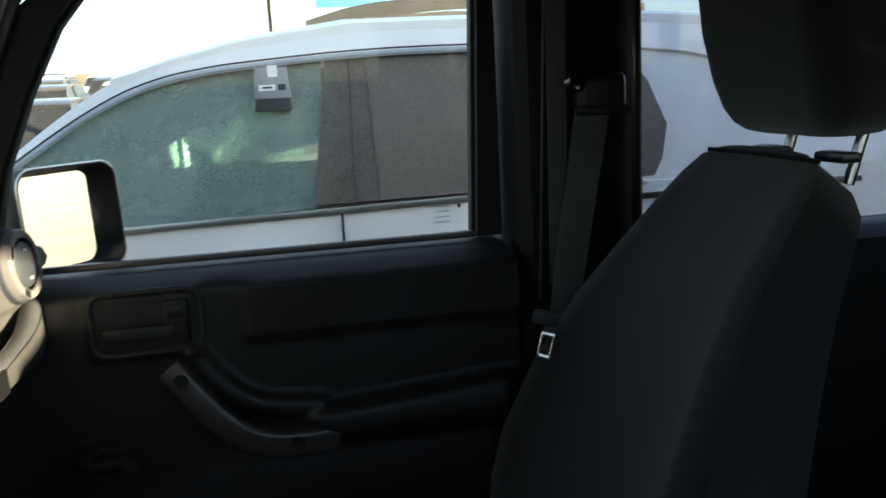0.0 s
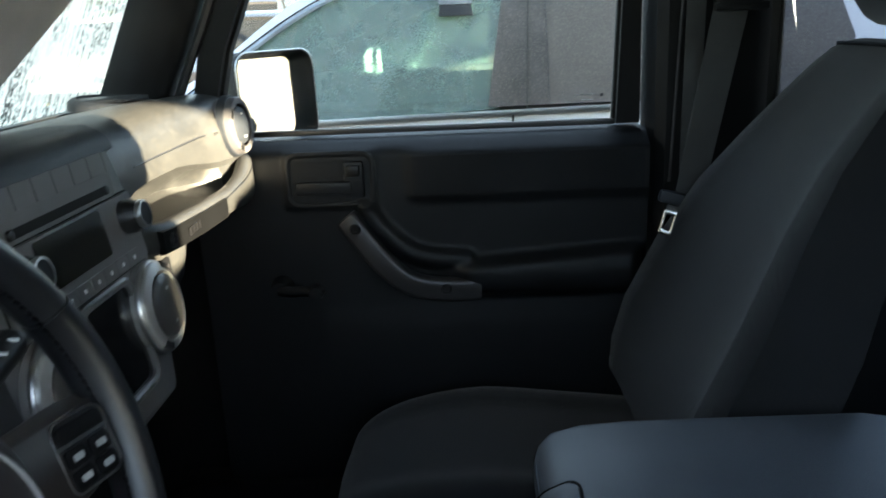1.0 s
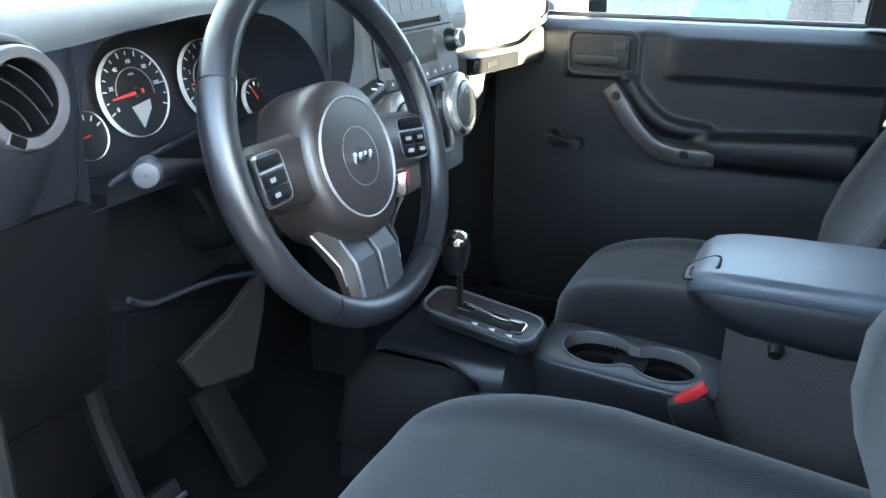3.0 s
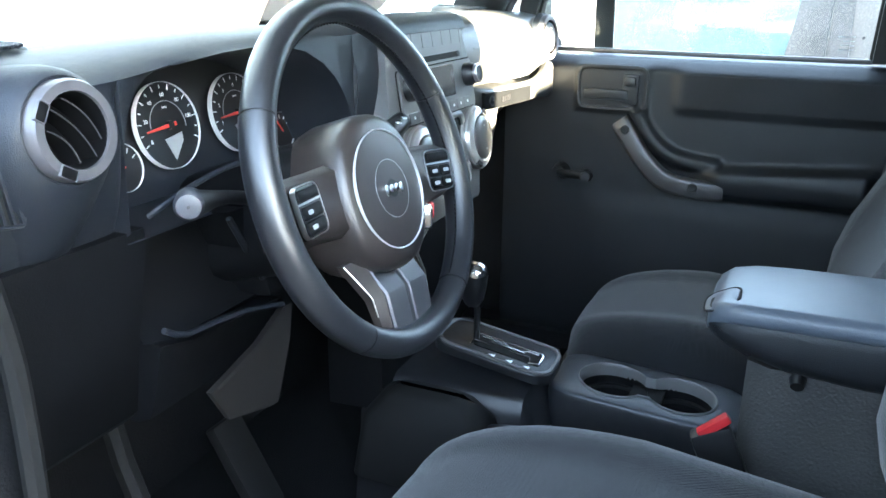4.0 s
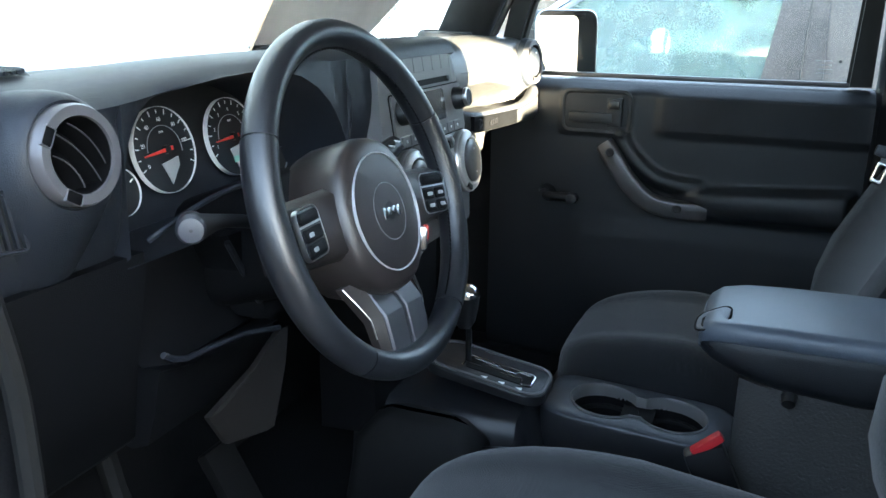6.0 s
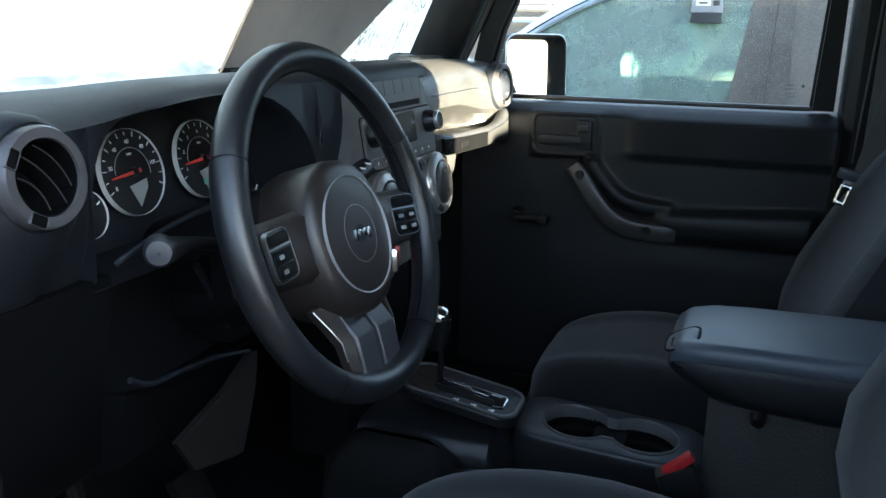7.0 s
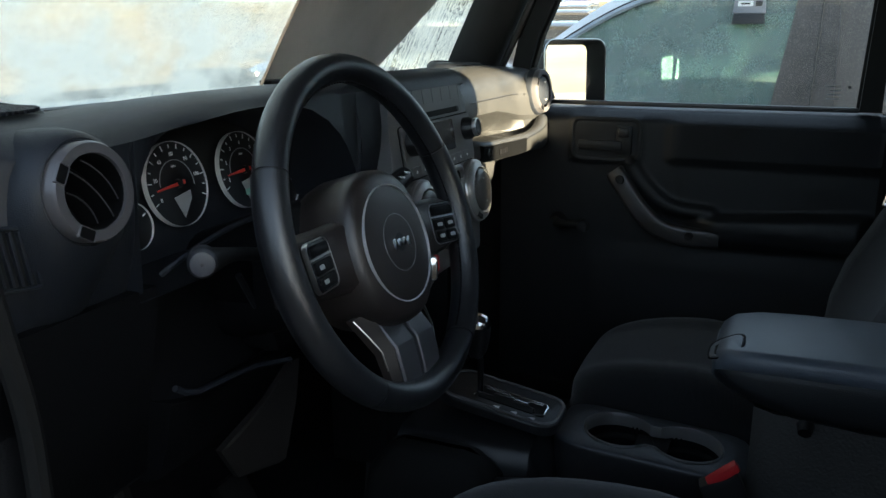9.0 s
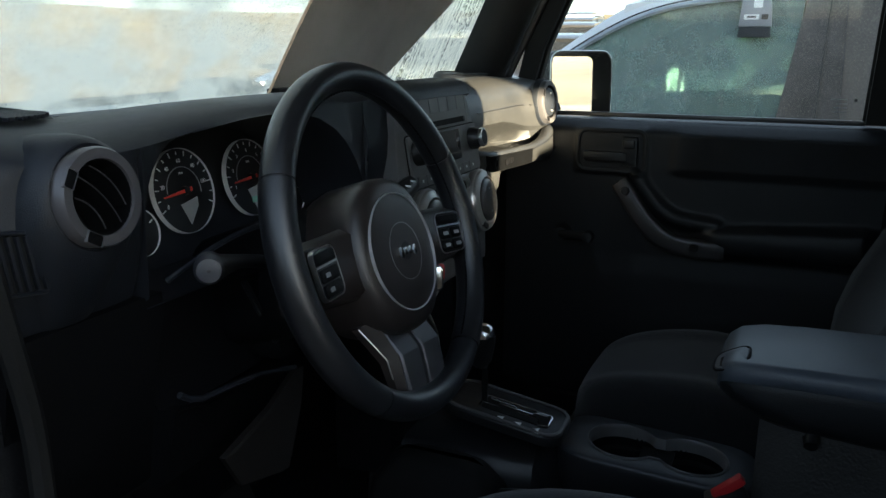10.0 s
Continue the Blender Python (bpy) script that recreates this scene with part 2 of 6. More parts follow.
# ---- building helpers ----
def link(name, bm, material, angle=40):
    me = bpy.data.meshes.new(name)
    bmesh.ops.remove_doubles(bm, verts=bm.verts, dist=1e-6)
    bmesh.ops.recalc_face_normals(bm, faces=bm.faces)
    bm.to_mesh(me)
    bm.free()
    me.polygons.foreach_set("use_smooth", [True] * len(me.polygons))
    me.set_sharp_from_angle(angle=radians(angle))
    me.materials.append(material)
    return new(name, me)


def thing(name, label, category, at=(0, 0, 0), group="", kind=""):
    ob = new(name)
    ob.empty_display_size = 0.05
    ob.location = at
    return tagged(ob, label, category, group, kind)


def part(name, bm, material, parent, label="", angle=40):
    ob = link(name, bm, material, angle)
    ob.parent = parent
    if parent.type == "EMPTY":
        ob.matrix_parent_inverse = Matrix.Translation(-parent.location)
    return tagged(ob, label)


def solid(name, bm, material, label, category, kind="", group="", angle=40):
    return tagged(link(name, bm, material, angle), label, category, group, kind)


def box(size, at=(0, 0, 0), turn=(0, 0, 0), bevel=0.0, seg=2, bm=None):
    bm = bm or bmesh.new()
    made = bmesh.ops.create_cube(bm, size=1)["verts"]
    m = pose(*at, *turn) @ Matrix.Diagonal((*size, 1))
    bmesh.ops.transform(bm, matrix=m, verts=made)
    if bevel:
        edges = list({e for v in made for e in v.link_edges})
        bmesh.ops.bevel(bm, geom=edges, offset=bevel, segments=seg, profile=0.6, affect="EDGES")
    return bm


def loft(sections, caps=True, closed=True, bm=None):
    """A skin over rings of equally many points."""
    bm = bm or bmesh.new()
    rings = [[bm.verts.new(p) for p in s] for s in sections]
    n = len(rings[0])
    for a, b in zip(rings, rings[1:]):
        for i in range(n if closed else n - 1):
            j = (i + 1) % n
            bm.faces.new((a[i], a[j], b[j], b[i]))
    if caps and closed:
        bm.faces.new(rings[0][::-1])
        bm.faces.new(rings[-1])
    return bm


def tube(points, radius, n=12, closed=False, radii=None, bm=None):
    pts = [Vector(p) for p in points]
    rings, side = [], None
    for i, p in enumerate(pts):
        a = pts[(i - 1) % len(pts)] if closed or i else p
        b = pts[(i + 1) % len(pts)] if closed or i < len(pts) - 1 else p
        t = (b - a).normalized()
        if side is None:
            side = t.cross(Vector((0, 0, 1)))
            if side.length < 0.05:
                side = t.cross(Vector((0, 1, 0)))
        side = (side - t * side.dot(t)).normalized()
        nor = side.cross(t)
        r = radii[i] if radii else radius
        rings.append([p + r * (math.cos(k) * side + math.sin(k) * nor) for k in (2 * math.pi * j / n for j in range(n))])
    if closed:
        rings.append(rings[0])
    return loft(rings, caps=not closed, bm=bm)


def revolve(profile, m=Matrix(), n=32, bm=None, caps=False):
    """profile: (radius, height) pairs turned round the local z axis, set at the pose m."""
    bm = bm or bmesh.new()
    rings = [[m @ Vector((r * math.cos(a), r * math.sin(a), h)) for a in (2 * math.pi * k / n for k in range(n))] for r, h in profile]
    return loft(rings, caps=caps, bm=bm)


def rounded(w, h, r, n=5):
    """A rounded rectangle about the origin, as (x, y) points."""
    pts = []
    for cx, cy, a0 in ((w / 2 - r, h / 2 - r, 0), (-w / 2 + r, h / 2 - r, 90), (-w / 2 + r, -h / 2 + r, 180), (w / 2 - r, -h / 2 + r, 270)):
        for k in range(n + 1):
            a = radians(a0 + 90 * k / n)
            pts.append((cx + r * math.cos(a), cy + r * math.sin(a)))
    return pts


def slab(outline, thick, m=Matrix(), edge=0.0, bm=None, dome=0.0):
    """A plate of an outline (x, y), thick along z, its front edge eased."""
    cx = sum(p[0] for p in outline) / len(outline)
    cy = sum(p[1] for p in outline) / len(outline)

    def ring(shrink, z):
        out = []
        for x, y in outline:
            d = max(math.hypot(x - cx, y - cy), 1e-6)
            k = max(0.0, 1 - shrink / d)
            out.append(m @ Vector((cx + (x - cx) * k, cy + (y - cy) * k, z)))
        return out
    rings = [ring(0, 0), ring(0, thick - edge)]
    if edge:
        rings += [ring(edge * 0.3, thick - edge * 0.3), ring(edge, thick)]
    return loft(rings, bm=bm)


def frame_ring(outer, inner, thick, m=Matrix(), bm=None):
    """A flat ring between two outlines of equally many points."""
    bm = bm or bmesh.new()
    def at(o, z):
        return [m @ Vector((x, y, z)) for x, y in o]
    rings = [at(inner, 0), at(outer, 0), at(outer, thick * 0.7), at([((a[0] * 0.7 + b[0] * 0.3), (a[1] * 0.7 + b[1] * 0.3)) for a, b in zip(outer, inner)], thick),
             at([((a[0] * 0.3 + b[0] * 0.7), (a[1] * 0.3 + b[1] * 0.7)) for a, b in zip(outer, inner)], thick), at(inner, thick * 0.7), at(inner, 0)]
    return loft(rings, caps=False, bm=bm)


def ribbon(a, b, off, bm=None):
    """A plate between two curves of equally many points, as thick as the offset."""
    bm = bm or bmesh.new()
    off = Vector(off)
    return loft([[Vector(p), Vector(q), Vector(q) + off, Vector(p) + off] for p, q in zip(a, b)], bm=bm)


def facing(at, normal, up=(0, 0, 1)):
    """A pose whose z looks along the normal, and whose y is up."""
    z = Vector(normal).normalized()
    x = Vector(up).cross(z).normalized()
    y = z.cross(x)
    return Matrix.Translation(at) @ Matrix((x, y, z)).transposed().to_4x4()


def spline(keys, n):
    """n points of a smooth curve through the keys (tuples)."""
    pts = [Vector(k) for k in keys]
    out = []
    for i in range(n):
        f = i / (n - 1) * (len(pts) - 1)
        k = min(int(f), len(pts) - 2)
        t = f - k
        p0, p1, p2, p3 = pts[max(k - 1, 0)], pts[k], pts[k + 1], pts[min(k + 2, len(pts) - 1)]
        out.append(0.5 * ((2 * p1) + (p2 - p0) * t + (2 * p0 - 5 * p1 + 4 * p2 - p3) * t * t + (3 * p1 - p0 - 3 * p2 + p3) * t ** 3))
    return out


def smooth_step(a, b, x):
    t = min(1, max(0, (x - a) / (b - a)))
    return t * t * (3 - 2 * t)


# ---- the outdoors ----
solid("ground", box((600, 600, 0.2), (0, 0, -0.1)), ASPHALT, "dusty pale gravel of a car park", "ground", "structure")

solid("ground_rise", loft([[(12.5, y, -0.01), (64, y, 2.82), (64, y, -0.3), (12.5, y, -0.3)] for y in (-40, 0, 70)]), ASPHALT, "dusty gravel rising gently away from the bay", "ground", "structure")

# added walls, never in view: they only block sun and bounce light
WALL_L = mat("plain_brown_wall", (0.16, 0.12, 0.085), 0.85, grain=0.3, blotch=0.25, blotch_size=3)
solid("wall_left", box((0.2, 10.2, 1.55), (-2.0, -0.9, 0.775), bevel=0.03), WALL_L, "added unseen low brown wall that cuts light through the driver's doorway", "wall", "structure")
# pier sized along the sun's rays to shade wheel and driver's dash
solid("wall_left_high", box((0.2, 2.24, 3.6), (-6.0, -9.45, 1.8), bevel=0.03), WALL_L, "added unseen brown wall pier that keeps sun off the driver's side", "wall", "structure")
# second added blocker, keeps sun off the white vehicle's flank
solid("wall_left_rear", box((0.2, 3.8, 4.9), (-6.0, -15.2, 2.45), bevel=0.03), WALL_L, "added unseen high brown wall that shades the neighbouring vehicle", "wall", "structure")

# ---- the cabin shell ----
solid("floor", box((1.46, 3.2, 0.06), (0, -0.55, 0.57)), CARPET, "black carpet on the vehicle floor", "floor", "structure")
solid("wall_front", box((1.44, 0.05, 0.78), (0, 1.02, 0.95)), CARPET, "dark carpeted bulkhead under the dashboard", "wall", "structure")
solid("ceiling", loft([[(x, y, 1.745 - 0.02 * (abs(x) / 0.7) ** 4 + dz) for dz, xs in ((0, (-0.70, -0.55, -0.2, 0.2, 0.55, 0.70)), (0.05, (0.70, 0.55, 0.2, -0.2, -0.55, -0.70))) for x in xs] for y in (0.64, 0.3, -0.6, -1.4, -2.15)]),
      LINER, "pale grey headliner under the hard top", "ceiling", "structure")

# added sun blocker out of view; its steps set where sun meets the dash
solid("wall_partition", box((0.98, 0.12, 1.12), (0.20, -1.10, 1.14), bevel=0.03, bm=box((0.165, 0.12, 0.90), (-0.3725, -1.10, 1.03), bevel=0.02, bm=box((0.240, 0.12, 0.85), (-0.575, -1.10, 1.005), bevel=0.02))), CLOTH, "added unseen dark cloth wall, stepped to trim the sun reaching the cabin", "wall", "structure")
solid("trim", box((1.44, 0.24, 0.03), (0, 0.95, 1.318), bevel=0.008), PAINT_IN, "black cowl below the windscreen", "cowl", "structure")

LEANY = -0.47


def screen_y(z):
    return 0.80 + LEANY * (z - 1.355)


for side in (1, -1):
    solid("wall_side", box((0.07, 0.46, 0.78), (side * 0.715, 0.865, 0.93), bevel=0.01), CARPET, "dark carpeted kick panel beside the footwell", "wall", "structure")

# windscreen
win = thing("window_1", "windscreen with melting frost and runs of drops", "windscreen", (0, 0.8, 1.35), kind="structure")
zs = [1.33 + 0.40 * k / 10 for k in range(11)]
def sheet(a, b):
    return loft([[Vector(p), Vector(q)] for p, q in zip(a, b)], caps=False, closed=False)


part("pane", sheet([(-0.68, screen_y(z) + 0.012, z) for z in zs], [(0.68, screen_y(z) + 0.012, z) for z in zs]), glass("windscreen_glass", (0.95, 0.97, 0.96)), win)
part("frost_layer", sheet([(-0.67, screen_y(z) + 0.022, z) for z in zs], [(0.16 + 0.3 * (z - 1.36), screen_y(z) + 0.022, z) for z in zs]), FROST, win, "white melting frost")
part("frost_runs", sheet([(0.162 + 0.3 * (z - 1.36), screen_y(z) + 0.022, z) for z in zs], [(0.67, screen_y(z) + 0.022, z) for z in zs]), FROST_RUNS, win, "runs of melted drops")
part("header", box((1.4, 0.09, 0.09), (0, screen_y(1.75) - 0.0, 1.755), bevel=0.02), PAINT_IN, win, "black windscreen header")
part("lower_frame", box((1.36, 0.05, 0.035), (0, 0.845, 1.325), bevel=0.01), PAINT_IN, win, "black lower screen frame")

# windscreen pillars, each with a trim cover, a grey seam strip and a door seal
for side in (1, -1):
    p = thing("trim", "black padded windscreen pillar with a grey seal", "pillar", (side * 0.64, 0.75, 1.33), kind="structure")
    sec = []
    for z in (1.30, 1.40, 1.52, 1.64, 1.74):
        y = screen_y(z)
        pts = [(0.60, y + 0.02), (0.604, y - 0.01), (0.625, y - 0.055), (0.655, y - 0.075), (0.70, y - 0.07), (0.73, y - 0.02), (0.72, y + 0.03), (0.65, y + 0.04)]
        sec.append([(side * a, b, z) for a, b in pts])
    part("pillar_cover", loft(sec), PANEL, p)
    part("seal", tube([(side * 0.668, screen_y(z) - 0.088, z) for z in (1.32, 1.45, 1.6, 1.73)], 0.008, 8), TRIM, p, "grey rubber seal")
    part("bolt_cap", revolve([(0.0, 0.004), (0.009, 0.004), (0.011, 0)], facing((side * 0.603, screen_y(1.62) - 0.02, 1.62), (-side, -0.5, 0)), 16), BLACK, p, "black plastic bolt cap")

# side rails and the posts between the doors
for side in (1, -1):
    solid("trim", box((0.07, 2.9, 0.075), (side * 0.69, -0.83, 1.735), bevel=0.02), PAINT_IN, "black roof side rail over the doors", "roof rail", "structure")
    post = thing("trim", "black post between the doors with trim covers", "pillar", (side * 0.67, -0.15, 0.6), kind="structure")
    part("post_core", loft([[(side * a, b, z) for a, b in ((0.625, -0.075), (0.64, -0.06), (0.73, -0.055), (0.75, -0.1), (0.74, -0.235), (0.64, -0.235), (0.622, -0.21))] for z in (0.6, 1.2, 1.5, 1.74)]), FRAME_BLACK, post)
    part("edge_strip", tube([(side * 0.619, -0.082, 1.18), (side * 0.619, -0.090, 1.377), (side * 0.619, -0.099, 1.60)], 0.0022, 6), TRIM, post, "thin grey edge strip")
    part("sill_cover", box((0.16, 3.0, 0.08), (side * 0.70, -0.7, 0.60), bevel=0.02), PAINT_IN, post)


FR = [(0.668, 1.27), (0.655, 1.34), (0.635, 1.413), (0.593, 1.508), (0.546, 1.594), (0.507, 1.640), (0.46, 1.665)]


def soft_box(v, lo, hi, e0, e1):
    """1 between lo and hi, easing to 0 over e0 below and e1 above."""
    return smooth_step(lo - e0, lo, v) * (1 - smooth_step(hi, hi + e1, v))


RIDGE = [(0.412, 1.150), (0.392, 1.120), (0.362, 1.088), (0.335, 1.070), (0.300, 1.062), (0.250, 1.057)]


def ridge_gap(y, z):
    """Distance from the moulded ridge beside the pull."""
    best = 9.0
    for (a, b), (c, d) in zip(RIDGE, RIDGE[1:]):
        ex, ez = c - a, d - b
        t = min(1, max(0, ((y - a) * ex + (z - b) * ez) / (ex * ex + ez * ez)))
        best = min(best, math.hypot(y - a - t * ex, z - b - t * ez))
    return best


def door_relief(y, z):
    """How far the moulded door face stands from the car's middle."""
    x = 0.632 - 0.006 * smooth_step(0.9, 1.2, z)
    x += 0.034 * max(0.0, (z - 1.236) / 0.026) ** 2 + 0.05 * max(0.0, (0.66 - z) / 0.04) ** 2 * 0.3
    x -= 0.009 * soft_box(y, -0.2, 0.315, 0.01, 0.04) * soft_box(z, 1.174, 1.236, 0.022, 0.016)
    x -= 0.006 * soft_box(y, 0.396, 0.540, 0.008, 0.008) * soft_box(z, 1.158, 1.246, 0.008, 0.008)
    top = 1.056 + 0.075 * (0.25 - y)
    arm = soft_box(z, 1.008, top - 0.010, 0.022, 0.018) * (1 - smooth_step(0.235, 0.31, y)) * smooth_step(-0.05, -0.02, y)
    bulge = 1 - 0.35 * ((z - 1.035) / 0.04) ** 2
    x -= max(0.034 * arm * max(0.4, bulge), 0.017 * (1 - smooth_step(0.006, 0.022, ridge_gap(y, z))))
    x -= 0.004 * soft_box(z, 0.70, 0.93, 0.02, 0.06) * soft_box(y, 0.0, 0.48, 0.05, 0.05)
    return x


def passenger_door():
    d = thing("door_1", "closed black passenger door with a cloth insert and a curved pull", "car door", (0.66, 0.3, 0.6), kind="structure")
    # moulded face, closed behind
    ny, nz = 151, 129
    ys = [0.70 - 0.75 * i / (ny - 1) for i in range(ny)]
    hs = [0.62 + 0.642 * j / (nz - 1) for j in range(nz)]
    verts = [(door_relief(y, z), y, z) for y in ys for z in hs]
    faces = [(i * nz + j, i * nz + j + 1, (i + 1) * nz + j + 1, (i + 1) * nz + j) for i in range(ny - 1) for j in range(nz - 1)]
    rim = [j for j in range(nz)] + [i * nz + nz - 1 for i in range(1, ny)] + [(ny - 1) * nz + j for j in range(nz - 2, -1, -1)] + [i * nz for i in range(ny - 2, 0, -1)]
    base = len(verts)
    verts += [(0.745, verts[k][1], verts[k][2]) for k in rim]
    faces += [(rim[k], rim[(k + 1) % len(rim)], base + (k + 1) % len(rim), base + k) for k in range(len(rim))]
    faces.append(tuple(range(base, base + len(rim))))
    me = bpy.data.meshes.new("panel")
    me.from_pydata(verts, [], faces)
    bm = bmesh.new()
    bm.from_mesh(me)
    bpy.data.meshes.remove(me)
    part("panel", bm, PANEL, d, "", 60)
    # window frame in steel, bent round the pane
    curve = [(y, z) for y, z in FR] + [(0.30, 1.672), (0.1, 1.672), (-0.005, 1.66), (-0.018, 1.62), (-0.004, 1.27)]
    cx, cz = 0.3, 1.45
    inner = [(0.70, y, z) for y, z in curve]
    outer = []
    for y, z in curve:
        v = Vector((y - cx, z - cz))
        v = v.normalized() * 0.045
        outer.append((0.70, y + (v.x if z < 1.6 else v.x * 0.6), z + (0 if z < 1.3 else v.y)))
    part("window_frame", ribbon([(0.672, *p[1:]) for p in inner], [(0.672, *p[1:]) for p in outer], (0.06, 0, 0)), FRAME_BLACK, d, "black steel window frame")
    part("window_seal", tube([(0.69, y, z) for y, z in curve], 0.006, 6), RUBBER, d, "black rubber seal")
    ring = [(y, z) for y, z in curve]
    bm = bmesh.new()
    vs = [bm.verts.new((0.70, y, z)) for y, z in ring]
    bm.faces.new(vs)
    pane = part("pane", bm, GLASS, d, "dusty clear window pane")
    pane.visible_shadow = False
    part("belt_strip", box((0.012, 0.66, 0.010), (0.690, 0.325, 1.272), bevel=0.003), TRIM, d, "grey belt seal strip")
    # cloth laid on the raised band
    bm = bmesh.new()
    ins = [[bm.verts.new((door_relief(y, z) - 0.0012, y, z)) for z in [1.174 + 0.063 * j / 12 for j in range(13)]] for y in [0.333 - 0.375 * i / 40 for i in range(41)]]
    for a, b in zip(ins, ins[1:]):
        for j in range(12):
            bm.faces.new((a[j], a[j + 1], b[j + 1], b[j]))
    part("insert", bm, PANEL_CLOTH, d, "charcoal cloth insert")
    # pull handle: a bent bar with two bolts
    keys = [(0.614, 0.447, 1.139), (0.607, 0.425, 1.111), (0.601, 0.388, 1.063), (0.599, 0.345, 1.027), (0.600, 0.29, 1.014), (0.606, 0.226, 1.012)]
    pts = spline(keys, 26)
    sec = []
    for i, p in enumerate(pts):
        t = (pts[min(i + 1, 25)] - pts[max(i - 1, 0)]).normalized()
        nor = Vector((1, 0, 0)).cross(t).normalized()
        w = 0.0195 if i not in (0, 25) else 0.017
        ring = []
        for a, b in rounded(2 * w, 0.026, 0.008, 3):
            ring.append(p + nor * a + Vector((b + 0.004, 0, 0)))
        sec.append(ring)
    pull = part("pull_handle", loft(sec), TRIM, d, "graphite curved pull handle")
    for y, z, x in ((0.430, 1.123, 0.597), (0.284, 1.018, 0.590)):
        m = facing((x, y, z), (-1, 0, 0))
        part("bolt", revolve([(0.0, 0.002), (0.004, 0.002), (0.004, 0.004), (0.0075, 0.004), (0.0095, 0.0)], m, 20), BLACK, pull, "recessed hex bolt")
    # inside latch in its bezel
    m = facing((0.622, 0.468, 1.2025), (-1, 0, 0))
    part("latch_bezel", frame_ring(rounded(0.150, 0.094, 0.022), rounded(0.132, 0.076, 0.014), 0.006, m), PANEL, d, "raised latch bezel")
    part("latch_cup", slab(rounded(0.133, 0.077, 0.014), 0.0015, m), BLACK, d, "dark latch cup")
    part("latch_lever", box((0.014, 0.092, 0.021), (0.611, 0.477, 1.191), bevel=0.005), PANEL, d, "door latch lever")
    part("latch_hinge", box((0.012, 0.032, 0.060), (0.613, 0.428, 1.203), bevel=0.004), PANEL, d, "latch hinge block")
    part("lock_slide", box((0.012, 0.022, 0.018), (0.605, 0.428, 1.219), bevel=0.004), BLACK, d, "lock slide")
    # window crank
    part("crank_arm", tube([(0.606, 0.566, 1.018), (0.594, 0.545, 1.020), (0.588, 0.505, 1.022)], 0.009, 10), PANEL, d, "window crank arm")
    part("crank_knob", revolve([(0, 0.024), (0.011, 0.022), (0.0135, 0.006), (0.010, 0)], facing((0.592, 0.500, 1.022), (-1, 0, 0)), 16), PANEL, d, "crank knob")
    part("crank_hub", revolve([(0, 0.030), (0.015, 0.028), (0.020, 0)], facing((0.630, 0.566, 1.018), (-1, 0, 0)), 16), PANEL, d, "crank hub")
    # small stencil on the glass
    for i, (w, dz) in enumerate(((0.030, 0.040), (0.020, 0.032), (0.024, 0.024), (0.026, 0.016))):
        part("stencil_bar", box((0.0006, w, 0.0017), (0.6985, 0.030 + w / 2, 1.276 + dz)), GREY_MARK, d)
    part("stencil_dot", revolve([(0, 0.0005), (0.003, 0.0005), (0.003, 0)], facing((0.699, 0.016, 1.315), (-1, 0, 0)), 12), BLACK, d)
    return d


passenger_door()


def rear_door(name, side):
    d = thing(name, "closed black rear door with a window", "car door", (side * 0.69, -0.65, 0.6), kind="structure")
    prof = [(0.745, 1.232), (0.70, 1.238), (0.65, 1.238), (0.625, 1.22), (0.625, 0.9), (0.64, 0.62), (0.745, 0.6)]
    part("panel", loft([[(side * x, y, z) for x, z in prof] for y in (-0.24, -0.6, -1.05)]), PANEL, d)
    part("front_frame", box((0.05, 0.03, 0.5), (side * 0.695, -0.25, 1.47), bevel=0.008), PAINT_IN, d)
    part("rear_frame", box((0.05, 0.06, 0.5), (side * 0.695, -1.03, 1.47), bevel=0.008), PAINT_IN, d)
    part("top_frame", box((0.05, 0.82, 0.04), (side * 0.695, -0.64, 1.69), bevel=0.008), PAINT_IN, d)
    part("edge_strip", box((0.006, 0.004, 0.40), (side * 0.668, -0.262, 1.45)), TRIM, d, "thin bright seal edge")
    bm = bmesh.new()
    bm.faces.new([bm.verts.new((side * 0.70, y, z)) for y, z in ((-0.255, 1.235), (-1.01, 1.235), (-1.01, 1.68), (-0.255, 1.68))])
    pane = part("pane", bm, PRIVACY if side > 0 else GLASS, d, "tinted rear side pane")
    pane.visible_shadow = False
    return d


rear_door("door_2", 1)
rear_door("door_3", -1)
for side in (1, -1):
    solid("wall_side", box((0.06, 1.15, 0.66), (side * 0.71, -1.62, 0.92)), PANEL, "dark rear quarter panel", "wall", "structure")
    solid("trim", box((0.06, 0.12, 0.52), (side * 0.70, -2.14, 1.49), bevel=0.02), PAINT_IN, "black rear corner post", "pillar", "structure")
solid("wall_back", box((1.44, 0.06, 0.66), (0, -2.2, 0.92)), PANEL, "dark tailgate lower panel", "wall", "structure")
# body side at the open driver's doorway: hinge post with its seal
post = thing("trim", "black hinge post of the open driver's doorway with a rubber seal", "pillar", (-0.72, 0.66, 0.6), kind="structure")
part("post_core", loft([[(-x, y, z) for x, y in ((0.722, 0.66), (0.722, 0.72), (0.75, 0.75), (0.79, 0.70), (0.78, 0.66))] for z in (0.6, 0.8, 1.0, 1.15, 1.31)]), PAINT_IN, post)
